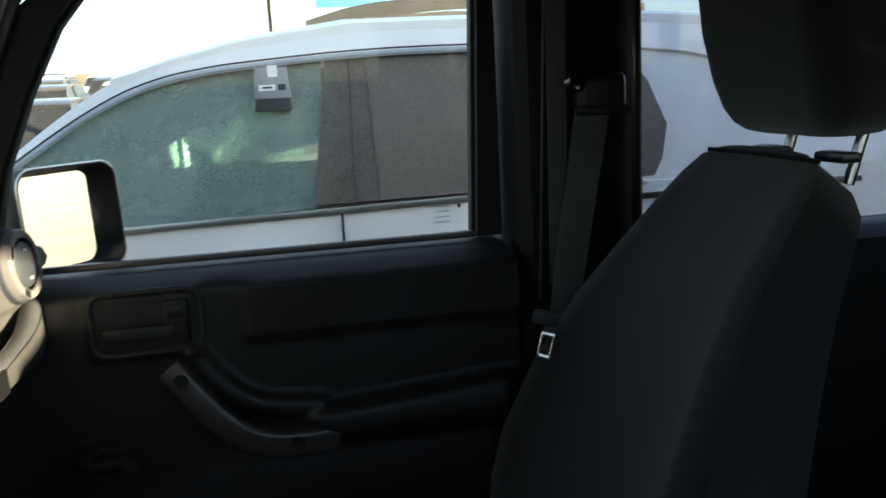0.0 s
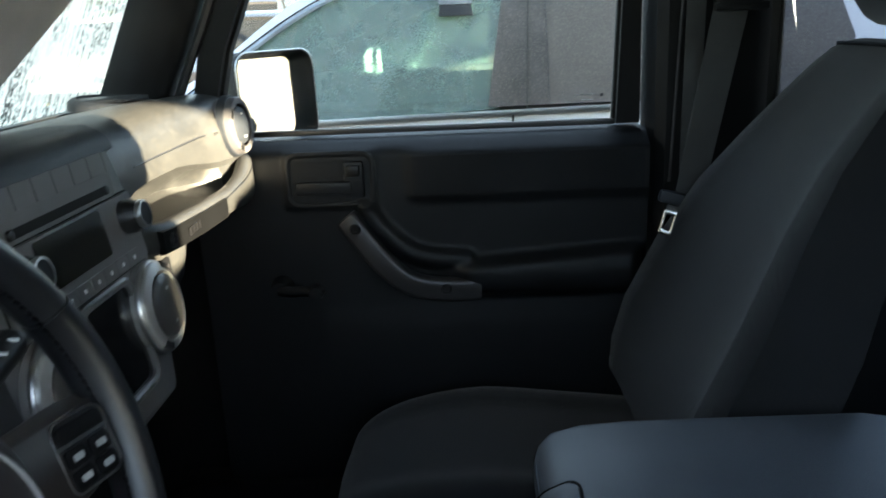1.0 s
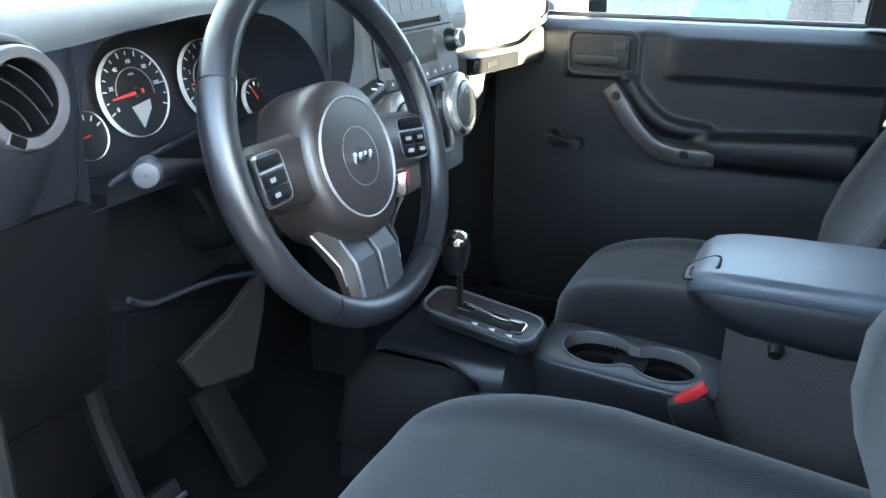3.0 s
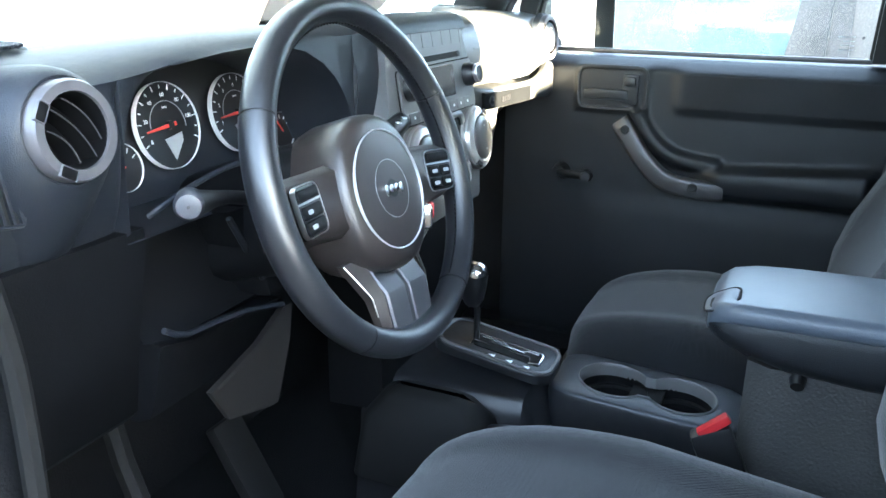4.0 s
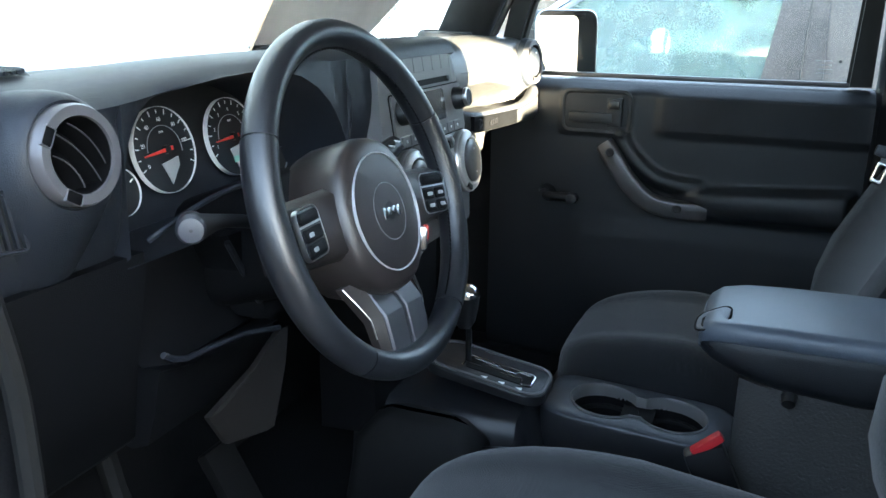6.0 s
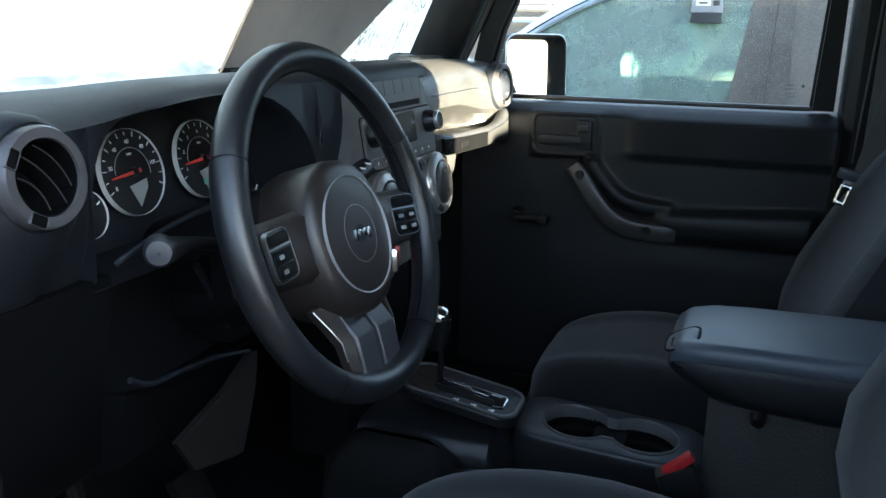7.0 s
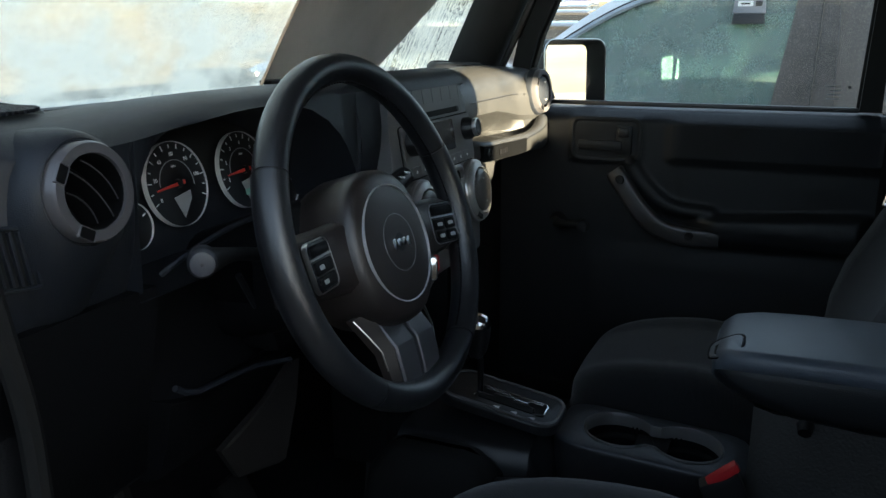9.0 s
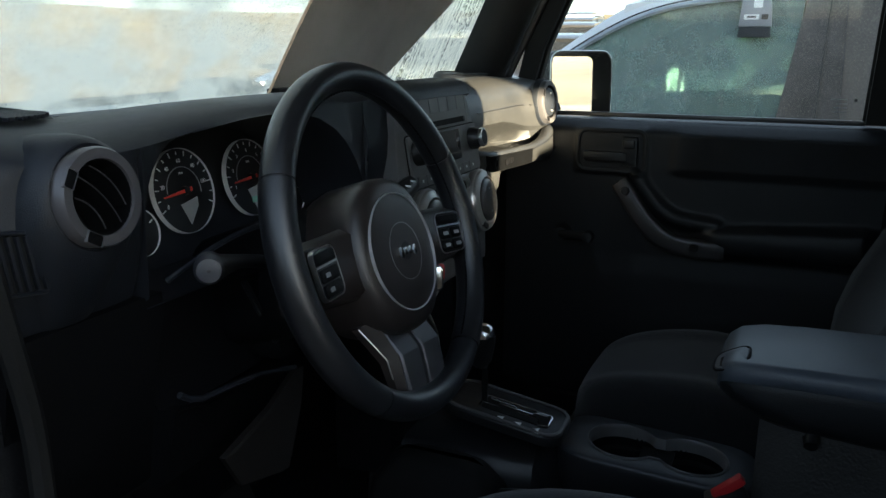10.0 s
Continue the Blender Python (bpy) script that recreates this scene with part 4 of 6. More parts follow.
part("plate_bolt", revolve([(0, 0.001), (0.004, 0.001), (0.005, 0.003), (0.0085, 0.003), (0.009, 0)], facing((0.199, 0.5758, 1.2215), (0, -1, 0)), 20), BLACK, pl, "recessed bolt")
for k, w in enumerate((0.008, 0.006, 0.006, 0.006)):
    part("emblem_bar", box((w, 0.001, 0.010), (0.248 + 0.011 * k, 0.5722, 1.2188)), GLOSS, pl)
part("bar_groove", tube(spline([(0.405, 0.5742, 1.2235), (0.46, 0.5752, 1.2255), (0.52, 0.5772, 1.229), (0.58, 0.585, 1.233), (0.625, 0.597, 1.236)], 16), 0.0011, 5), BLACK, gb, "dark groove along the bar")
# glove box lid with its lock
gv = thing("glove_box", "charcoal glove box lid under the grab bar", "glove box", (0.37, 0.6, 1.1))
part("lid", loft([[(x, y, z) for y, z in ((0.71, 1.135), (0.705, 1.125), (0.72, 1.06), (0.76, 0.99), (0.79, 0.99), (0.79, 1.135))] for x in (0.155, 0.16, 0.4, 0.585, 0.59)]), DASH, gv)
part("socket_plate", loft([[(x, y, z) for x, z in ((0.150, 1.204), (0.345, 1.188), (0.335, 1.160), (0.300, 1.140), (0.205, 1.136), (0.165, 1.150))] for y in (0.6165, 0.624)]), DASH_SUNNY_DUST, gb, "moulded panel under the bar")
part("switch", slab(rounded(0.030, 0.030, 0.005), 0.003, facing((0.262, 0.6165, 1.166), (0, -1, 0.05)), 0.001), DASH_LOW, gb, "small switch plate")
part("switch_mark", frame_ring(rounded(0.010, 0.018, 0.0045), rounded(0.006, 0.014, 0.0028), 0.001, facing((0.262, 0.6134, 1.166), (0, -1, 0.05))), VENT_RING, gb)
# side air bag seam and lettering mark on the dash roll
part("seam", tube([(x, 0.6232 - 0.012 * smooth_step(0.45, 0.65, x), 1.301 - 0.008 * smooth_step(0.45, 0.65, x)) for x in (0.235, 0.3, 0.36, 0.42, 0.46, 0.49)], 0.0012, 5), BLACK, DASHBOARD, "thin moulded seam")
part("air_bag_mark", box((0.014, 0.002, 0.004), (0.532, 0.6195, 1.297)), BLACK, DASHBOARD, "small moulded mark")

# ---- steering wheel ----
WC = Vector((-0.3605, 0.4897, 1.2218))
WAX = Vector((-0.0366, -1.0, 0.3355)).normalized()
WM = facing(WC, WAX) @ pose(0, 0, 0, 0, 0, -3.0)
wh = thing("steering_wheel", "black leather steering wheel with graphite lower spokes", "steering wheel", tuple(WC))
R = 0.1694


def rim_ring(a, w=0.0145, d=0.0165):
    c, s = math.cos(a), math.sin(a)
    out = []
    for k in range(16):
        t = 2 * math.pi * k / 16
        out.append(WM @ Vector(((R + w * math.cos(t)) * c, (R + w * math.cos(t)) * s, d * math.sin(t))))
    return out


def arc(a0, a1, n, w=0.0145, d=0.0165):
    return [rim_ring(radians(a0 + (a1 - a0) * k / n), w, d) for k in range(n + 1)]


seams = (26, 154, 236, 304)
for a0, a1 in ((26, 154), (154, 236), (236, 304), (-56, 26)):
    grip = a0 in (154, -56)
    part("rim", loft(arc(a0 + 0.4, a1 - 0.4, 30, 0.0150 if grip else 0.0145, 0.0172 if grip else 0.0165)), LEATHER, wh, "black leather rim section")
for a in seams:
    part("rim_seam", loft(arc(a - 0.5, a + 0.5, 2, 0.0134, 0.0154)), BLACK, wh, "stitched leather joint")
# stitches along the inner edge
st = bmesh.new()
for k in range(180):
    a = 2 * math.pi * k / 180
    deg = math.degrees(a)
    if 236 < deg < 304:
        continue
    c = WM @ Matrix.Rotation(a, 4, "Z") @ pose(R - 0.0147, 0, 0.003, 0, 0, 24)
    bmesh.ops.create_cube(st, size=1, matrix=c @ Matrix.Diagonal((0.0016, 0.0045, 0.0016, 1)))
part("stitching", st, DASH_LOW, wh, "grey thread stitching")["kind"] = "stuff"
# hub: air bag cover like a rounded drum, with chrome rings
hub_out = []
for k in range(40):
    a = 2 * math.pi * k / 40
    s = math.sin(a)
    rx, ry = 0.074, (0.080 if s > 0 else 0.082)
    hub_out.append((rx * math.copysign(abs(math.cos(a)) ** 0.85, math.cos(a)), ry * math.copysign(abs(s) ** 0.9, s)))


def hub_ring(k, z, dy=0.0):
    return [WM @ Vector((x * k + 0.003, y * k + dy - 0.016, z - 0.029)) for x, y in hub_out]


hub = part("hub_cover", loft([hub_ring(0.95, -0.035), hub_ring(1.0, -0.02), hub_ring(1.0, 0.020), hub_ring(0.985, 0.028), hub_ring(0.95, 0.0335), hub_ring(0.88, 0.0375), hub_ring(0.80, 0.039), hub_ring(0.74, 0.040), hub_ring(0.5, 0.042), hub_ring(0.1, 0.043)]), HUB, wh, "soft black hub cover")
HM = WM @ pose(0.003, -0.016, 0.0115)
part("hub_ring", revolve([(0.0596, -0.002), (0.0600, 0.0008), (0.0611, 0.0011), (0.0615, -0.002)], HM, 64), HUB_RING, hub, "thin satin chrome ring")
bd = part("badge", revolve([(0.0280, -0.002), (0.0280, 0.001), (0.0, 0.0032)], HM, 48), BLACK, hub, "round dark badge")
part("badge_ring", revolve([(0.0277, -0.002), (0.0283, 0.0015), (0.0297, 0.002), (0.0305, -0.001)], HM, 48), HUB_RING, bd, "chrome badge ring")
for k, (w, h, dy) in enumerate(((0.006, 0.012, -0.001), (0.0075, 0.008, 0), (0.0075, 0.008, 0), (0.0075, 0.011, -0.0015))):
    c = HM @ pose(-0.0135 + 0.009 * k, dy, 0.0030)
    part("emblem_bar", slab(rounded(w, h, 0.002, 2), 0.0012, c, 0.0004), CHROME, bd, "chrome emblem bar")
# side spokes with key pads
for s in (-1, 1):
    sp = part("spoke", loft([[WM @ Vector((s * x, y - 0.013, z - 0.0165)) for y, z in ((-0.030 * k, -0.012), (-0.033 * k, 0.004), (-0.026 * k, 0.016 - zz), (0.026 * k, 0.016 - zz), (0.033 * k, 0.004), (0.030 * k, -0.012))] for x, k, zz in ((0.062, 1.08, 0.0), (0.10, 1.0, 0.0), (0.140, 0.95, 0.0), (0.160, 0.85, 0.0))]), HUB, wh, "black spoke", 60)
    PM = WM @ pose(s * 0.124 + 0.003, -0.013, -0.001, 0, -s * 10, -s * 4)
    pad = part("key_pad", slab(rounded(0.044, 0.045, 0.008), 0.004, PM, 0.001), BLACK, sp, "black key pad")
    part("pad_frame", frame_ring(rounded(0.0465, 0.0475, 0.009), rounded(0.0445, 0.0455, 0.008), 0.0052, PM), SATIN, pad, "thin satin frame")
    part("pad_bar", slab(rounded(0.044, 0.0018, 0.0006, 2), 0.0016, PM @ pose(0, 0.008, 0.004)), SATIN, pad)
    part("key", slab(rounded(0.038, 0.010, 0.003), 0.003, PM @ pose(0, 0.0150, 0.0036), 0.001), DASH_LOW, pad, "upper key")
    for kx, ky in (((-0.010, -0.001), (0.010, -0.001), (-0.010, -0.0145), (0.010, -0.0145)) if s > 0 else ((-0.0, -0.001), (-0.0, -0.0145))):
        part("key", slab(rounded(0.018 if s > 0 else 0.036, 0.012, 0.003), 0.0025, PM @ pose(kx, ky, 0.0036), 0.001), DASH_LOW, pad)
        part("key_mark", slab(rounded(0.009, 0.004, 0.001, 2), 0.0005, PM @ pose(kx - (0.006 if s < 0 else 0), ky, 0.0062)), GREY_MARK, pad)
# lower double spoke in graphite, folded across its upper end, in a black frame with bright edges
LX = 0.004
for s in (-1, 1):
    part("lower_spoke", loft([[WM @ Vector((LX + s * x, y, z + dz)) for x, dz in ((x0, -0.012), (x0, -0.0015), (x0 + 0.0015, 0), (x1 - 0.002, 0.0003), (x1, -0.002), (x1, -0.012))] for y, x0, x1, z in ((-0.074, 0.0035, 0.041, -0.020), (-0.098, 0.0035, 0.0410, -0.0085), (-0.1135, 0.0035, 0.0405, -0.0005), (-0.1155, 0.0035, 0.0405, 0.0), (-0.140, 0.0035, 0.0395, -0.0005), (-0.160, 0.0035, 0.0385, -0.002))]), SPOKE, wh, "graphite lower spoke", 18)
    part("spoke_side", loft([[WM @ Vector((LX + s * a, y, z)), WM @ Vector((LX + s * b, y - 0.002, z - 0.007)), WM @ Vector((LX + s * b, y - 0.002, z - 0.016)), WM @ Vector((LX + s * a, y, z - 0.012))] for y, a, b, z in ((-0.074, 0.046, 0.067, -0.016), (-0.096, 0.044, 0.060, -0.008), (-0.114, 0.0425, 0.0545, -0.002), (-0.138, 0.041, 0.0495, -0.003), (-0.156, 0.0395, 0.046, -0.005))]), HUB, wh, "dark spoke frame", 25)
    part("spoke_edge", tube([WM @ Vector((LX + s * x, y, z)) for x, y, z in ((0.0675, -0.077, -0.0225), (0.0605, -0.097, -0.0145), (0.055, -0.114, -0.0085), (0.052, -0.134, -0.0095))], 0.0008, 6), SATIN, wh, "thin bright spoke edge")
part("spoke_groove", loft([[WM @ Vector((LX + x, y, z)) for x in (-0.004, 0.004)] + [WM @ Vector((LX + x, y, z - 0.010)) for x in (0.004, -0.004)] for y, z in ((-0.074, -0.0235), (-0.1145, -0.0035), (-0.160, -0.0055))]), BLACK, wh, "black spoke groove")
# column shroud and stalks
col = thing("steering_column", "black steering column shroud with stalks", "steering column", (-0.35, 0.6, 1.15))
CM = facing(WC, WAX)
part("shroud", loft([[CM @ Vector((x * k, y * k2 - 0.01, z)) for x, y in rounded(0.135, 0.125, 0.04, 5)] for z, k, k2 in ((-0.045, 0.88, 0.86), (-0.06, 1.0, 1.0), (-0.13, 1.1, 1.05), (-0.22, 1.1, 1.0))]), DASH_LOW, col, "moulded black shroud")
for s, tip in ((-1, Vector((-0.560, 0.556, 1.232))), (1, Vector((-0.142, 0.570, 1.238)))):
    root = CM @ Vector((s * 0.06, 0.005, -0.085))
    stalk = part("stalk", tube(spline([root, root * 0.5 + tip * 0.5 + Vector((0, 0.01, 0.004)), tip], 10), 0.008, 12, radii=[0.0065 + 0.006 * smooth_step(0.5, 1, k / 9) for k in range(10)]), BLACK, col, "black control stalk")
    ax = (tip - root).normalized()
    if s < 0:
        part("stalk_cap", revolve([(0.0, 0.012), (0.010, 0.0105), (0.0125, 0.005), (0.0125, -0.020), (0.009, -0.03)], facing(tip, (-0.75, -0.6, 0.1)), 28), CAP_GREY, stalk, "round grey end cap")
        part("cap_dot", revolve([(0.0, 0.0128), (0.0015, 0.0124)], facing(tip, (-0.75, -0.6, 0.1)), 10), BLACK, stalk)
    else:
        part("stalk_end", revolve([(0.0, 0.006), (0.010, 0.004), (0.012, -0.004), (0.012, -0.05)], facing(tip, ax), 20), BLACK, stalk)
        for k in range(2):
            part("stalk_mark", box((0.002, 0.010, 0.002), tuple(tip - ax * (0.012 + 0.016 * k) + Vector((0, -0.008, 0.010)))), WHITE_MARK, stalk)
# ignition key with a tag
ky = thing("ignition_key", "metal ignition key with a red tag", "key", (-0.234, 0.49, 1.148))
part("lock_ring", revolve([(0.012, 0), (0.014, 0.010), (0.010, 0.012), (0, 0.012)], facing((-0.236, 0.506, 1.146), (0.2, -1, 0.3)), 24), SATIN, ky)
part("key_head", slab(rounded(0.022, 0.030, 0.007), 0.008, facing((-0.238, 0.494, 1.148), (-1, -0.4, 0.1)), 0.002), CHROME, ky, "bright key head")
part("key_tag", slab(rounded(0.012, 0.020, 0.004), 0.005, facing((-0.226, 0.492, 1.152), (-1, -0.4, 0.1)), 0.001), RED, ky, "red key tag")
part("tag_strip", loft([[(-0.232 + dx, 0.49 + 0.2 * k * 0.1, 1.130 - 0.05 * k + 0.006 * math.sin(5 * k)) for dx in (0,)] + [(-0.222, 0.494 + 0.02 * k, 1.132 - 0.05 * k), (-0.20, 0.498 + 0.02 * k, 1.142 - 0.05 * k), (-0.212, 0.50 + 0.02 * k, 1.136 - 0.05 * k)] for k in (0, 0.35, 0.7, 1.0)]), SHEET, ky, "pale paper tag")

# knee panel and the tan plate under the column
kn = thing("knee_panel", "dark plastic knee panel under the dials", "trim panel", (-0.6, 0.66, 1.0))
# near-black plastic carries the shade under the dash on these panels
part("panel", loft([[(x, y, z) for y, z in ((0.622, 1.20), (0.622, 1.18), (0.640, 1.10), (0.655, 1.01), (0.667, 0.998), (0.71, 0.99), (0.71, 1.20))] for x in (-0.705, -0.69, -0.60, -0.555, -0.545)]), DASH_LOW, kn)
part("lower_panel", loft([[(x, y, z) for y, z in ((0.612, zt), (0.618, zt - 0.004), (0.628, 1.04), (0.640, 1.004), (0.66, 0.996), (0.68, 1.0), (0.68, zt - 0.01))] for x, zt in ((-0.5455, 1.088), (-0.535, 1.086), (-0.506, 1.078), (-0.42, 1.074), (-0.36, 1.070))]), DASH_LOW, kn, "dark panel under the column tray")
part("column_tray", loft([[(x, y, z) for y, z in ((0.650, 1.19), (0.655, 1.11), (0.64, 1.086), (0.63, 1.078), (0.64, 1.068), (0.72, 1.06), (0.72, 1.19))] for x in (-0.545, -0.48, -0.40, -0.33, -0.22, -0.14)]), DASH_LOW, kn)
part("tray_lip", tube([(-0.549, 0.608, 1.105), (-0.536, 0.608, 1.096), (-0.520, 0.607, 1.090), (-0.476, 0.606, 1.087), (-0.433, 0.605, 1.082), (-0.371, 0.604, 1.066)], 0.0032, 8), DASH, kn, "rounded tray lip")
part("knee_plate", loft([[(x * k - 0.44 * (k - 1), y, z) for x, z in ((-0.497, 1.016), (-0.417, 1.037), (-0.366, 1.062), (-0.374, 1.020), (-0.403, 0.954), (-0.472, 0.974))] for y, k in ((0.6035, 0.985), (0.605, 1.0), (0.612, 1.0))]), TAN, kn, "brown knee plate", 20)
part("column_trim", tube([(-0.452, 0.604, 1.186), (-0.430, 0.604, 1.150), (-0.404, 0.604, 1.108)], 0.0035, 8), PANEL, kn, "rounded edge beside the column")
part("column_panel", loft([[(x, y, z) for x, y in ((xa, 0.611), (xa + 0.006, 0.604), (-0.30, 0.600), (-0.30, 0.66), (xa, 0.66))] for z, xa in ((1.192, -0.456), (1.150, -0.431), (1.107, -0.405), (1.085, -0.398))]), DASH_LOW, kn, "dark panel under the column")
# pedals
pd = thing("brake_pedal", "black brake pedal on a steel arm", "pedal", (-0.45, 0.74, 0.75))
part("arm", tube([(-0.42, 0.86, 1.0), (-0.44, 0.80, 0.85), (-0.45, 0.745, 0.74)], 0.014, 8), RUBBER, pd)
part("pad", box((0.12, 0.02, 0.065), (-0.45, 0.735, 0.735), (-25, 0, 0), bevel=0.008), RUBBER, pd)
for k in (-1, 0, 1):
    part("pad_rib", box((0.10, 0.006, 0.008), (-0.45, 0.722 - 0.005 * k, 0.738 + 0.018 * k), (-25, 0, 0), bevel=0.002), SATIN, pd)
gp = thing("gas_pedal", "black ribbed accelerator pedal above the carpet", "pedal", (-0.25, 0.78, 0.72))
part("pad", box((0.06, 0.02, 0.15), (-0.25, 0.77, 0.74), (-30, 0, 0), bevel=0.006), RUBBER, gp)
fr = thing("foot_rest", "grey foot rest beside the pedals", "foot rest", (-0.62, 0.78, 0.7))
part("pad", box((0.10, 0.03, 0.20), (-0.62, 0.80, 0.73), (-35, 0, 0), bevel=0.01), DASH_LOW, fr)


# ---- seats ----
def seat(x0, label, low=1.0, top=0.878, nose=0.425, half=0.240, shift=0.0):
    """A front seat: dished cushion with bolsters, bolstered back and head rest on two steel rods."""
    s = thing("front_seat", label, "car seat", (x0, 0.1, 0.62), "front seats")

    def dish(t):
        a = abs(t)
        return -0.013 * (1 - smooth_step(0.40, 0.70, a)) - 0.085 * max(0.0, (a - 0.48) / 0.52) ** 2.3

    def cush(y):
        f = min(1.0, max(0.0, (y - nose + 0.26) / 0.26))
        k = (1 - f ** 2.2) ** (1 / 2.2)
        h, zt = half * (0.62 + 0.38 * k), top - 0.085 * (1 - k) - 0.09 * max(0.0, 0.22 - y) * 1.2
        ring = [(x0 + shift + h * u / 14, y - 0.012 * (u / 14) ** 2 * f, zt + dish(u / 14) * (0.35 + 0.65 * k)) for u in range(-14, 15)]
        low_z = top - 0.15 + 0.03 * (1 - k)
        xm = x0 + shift
        ring += [(xm + h * 0.97, y, zt - 0.09 + 0.03 * (1 - k)), (xm + h * 0.93, y, low_z), (xm, y, low_z), (xm - h * 0.93, y, low_z), (xm - h * 0.97, y, zt - 0.09 + 0.03 * (1 - k))]
        return ring
    rows = [nose, nose - 0.0015, nose - 0.006, nose - 0.014, nose - 0.026, nose - 0.042, nose - 0.062, nose - 0.09, nose - 0.13, nose - 0.17, nose - 0.215, nose - 0.26, 0.12, 0.05, -0.05, -0.12]
    part("cushion", loft([cush(y) for y in rows]), CLOTH, s, "charcoal cloth cushion", 70)
    def back_y(z):
        if low < 1:
            return -0.050 - 0.30 * max(0, z - 1.02) ** 1.2
        return -0.045 - 0.47 * (z - 1.0) - 0.50 * max(0, z - 1.2) ** 1.5

    def back(z, half, thick, bol):
        z = 0.88 + (z - 0.88) * low
        y = back_y(z)
        ring = []
        for u in range(-8, 9):
            t = u / 8
            ring.append((x0 + half * t, y + bol * (abs(t) ** 2.5) * (1 if abs(t) < 1 else 0.35), z))
        for u in range(8, -9, -2):
            t = u / 8
            ring.append((x0 + half * 0.97 * t, y - thick * (1 - 0.3 * t * t), z - 0.03))
        return ring
    part("backrest", loft([back(0.88, 0.225, 0.13, 0.01), back(0.93, 0.242, 0.14, 0.035), back(1.0, 0.246, 0.14, 0.052), back(1.1, 0.236, 0.13, 0.052), back(1.2, 0.200, 0.12, 0.042), back(1.27, 0.166, 0.115, 0.032), back(1.33, 0.146, 0.10, 0.020), back(1.365, 0.134, 0.085, 0.010), back(1.388, 0.118, 0.06, 0.004), back(1.399, 0.085, 0.03, 0.0), back(1.402, 0.05, 0.02, 0.0)]), CLOTH, s, "charcoal cloth backrest", 60)
    pts = [(x0 + u * 0.11, -0.272 + 0.066 * (1 - low) / 0.27, 1.396 - 0.14 * (1 - low) / 0.27 - 0.002 * u * u) for u in (-1, -0.5, 0, 0.5, 1)]
    part("top_seam", tube(pts, 0.003, 6), DASH_LOW, s, "sewn top seam")
    hr = []
    for z, hw, hd in ((1.414, 0.068, 0.024), (1.418, 0.090, 0.038), (1.428, 0.106, 0.048), (1.446, 0.118, 0.054), (1.48, 0.126, 0.058), (1.54, 0.130, 0.058), (1.59, 0.127, 0.054), (1.62, 0.118, 0.048), (1.638, 0.10, 0.036), (1.646, 0.075, 0.022)):
        yc = -0.336 + 0.22 * (z - 1.43)
        hr.append([(x0 + a, yc + b, z) for a, b in rounded(2 * hw, 2 * hd, min(hw, hd) * 0.75, 6)])
    h = part("headrest", loft(hr), CLOTH, s, "dark cloth head rest", 60)
    for k in (-1, 1):
        part("rod", tube([(x0 + k * 0.062, -0.345 + 0.066 * (1 - low) / 0.27, 1.36 - 0.14 * (1 - low) / 0.27), (x0 + k * 0.062, -0.368, 1.44)], 0.0065, 12), STEEL, h, "bright steel rod")
        part("rod_guide", box((0.05, 0.026, 0.012), (x0 + k * 0.062, -0.330 + 0.066 * (1 - low) / 0.27, 1.392 - 0.14 * (1 - low) / 0.27), (0, 0, 0), bevel=0.005), BLACK, h, "black rod guide")
    part("base", box((0.40, 0.46, 0.12), (x0, 0.12, 0.70), bevel=0.02), BLACK, s, "black seat base")
    return s


seat(0.372, "charcoal cloth passenger seat with an upright head rest", 1.0, 0.876, 0.444, 0.222, 0.016)
seat(-0.388, "charcoal cloth driver seat beside the open doorway", 0.73, 0.920, 0.478, 0.240)

# ---- centre console ----
cn = thing("centre_console", "black floor console with cup holders and a shift plate", "console", (0.05, 0.3, 0.62))
def con(y, z, xl, xr, r=0.02):
    return [(xl - 0.03, y, 0.62), (xl, y, z - r * 1.5), (xl + r * 0.4, y, z - r * 0.4), (xl + r, y, z), ((xl + xr) / 2, y, z + 0.002), (xr - r, y, z), (xr - r * 0.4, y, z - r * 0.4), (xr, y, z - r * 1.5), (xr + 0.02, y, 0.62)]
part("body", loft([con(0.66, 0.84, -0.10, 0.13), con(0.60, 0.845, -0.09, 0.14), con(0.42, 0.83, -0.06, 0.155), con(0.425, 0.822, -0.055, 0.160), con(0.408, 0.800, -0.055, 0.162), con(0.395, 0.752, -0.055, 0.165), con(0.16, 0.742, -0.055, 0.165), con(0.10, 0.735, -0.055, 0.16)]), CONSOLE, cn, "moulded console body")
# deck with two cup wells joined by a neck
DX, DY, DZ = 0.094, 0.266, 0.812
waist = [(0.053 * math.cos(radians(a)), 0.050 + 0.053 * math.sin(radians(a))) for a in range(-54, 235, 8)]
waist += [(0.052 * math.cos(radians(a)), -0.052 + 0.052 * math.sin(radians(a))) for a in range(126, 415, 8)]


def deck_edge(grow=0.0):
    """The rounded deck outline, met from the middle at the angles of the cup outline."""
    w, h = 0.074 + grow, 0.142 + grow
    out = []
    for x, y in waist:
        a = math.atan2(y, x)
        c, q = abs(math.cos(a)), abs(math.sin(a))
        k = ((c / w) ** 6 + (q / h) ** 6) ** (-1 / 6)
        out.append((k * math.cos(a), k * math.sin(a)))
    return out


def deck_ring(pts, z):
    return [(DX + x, DY + y, z + 0.05 * y) for x, y in pts]


# deck split in two: dark sides here, paler lit top below
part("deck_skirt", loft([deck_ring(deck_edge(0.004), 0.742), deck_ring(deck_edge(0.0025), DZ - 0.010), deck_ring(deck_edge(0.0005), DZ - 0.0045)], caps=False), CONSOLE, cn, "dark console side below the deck")
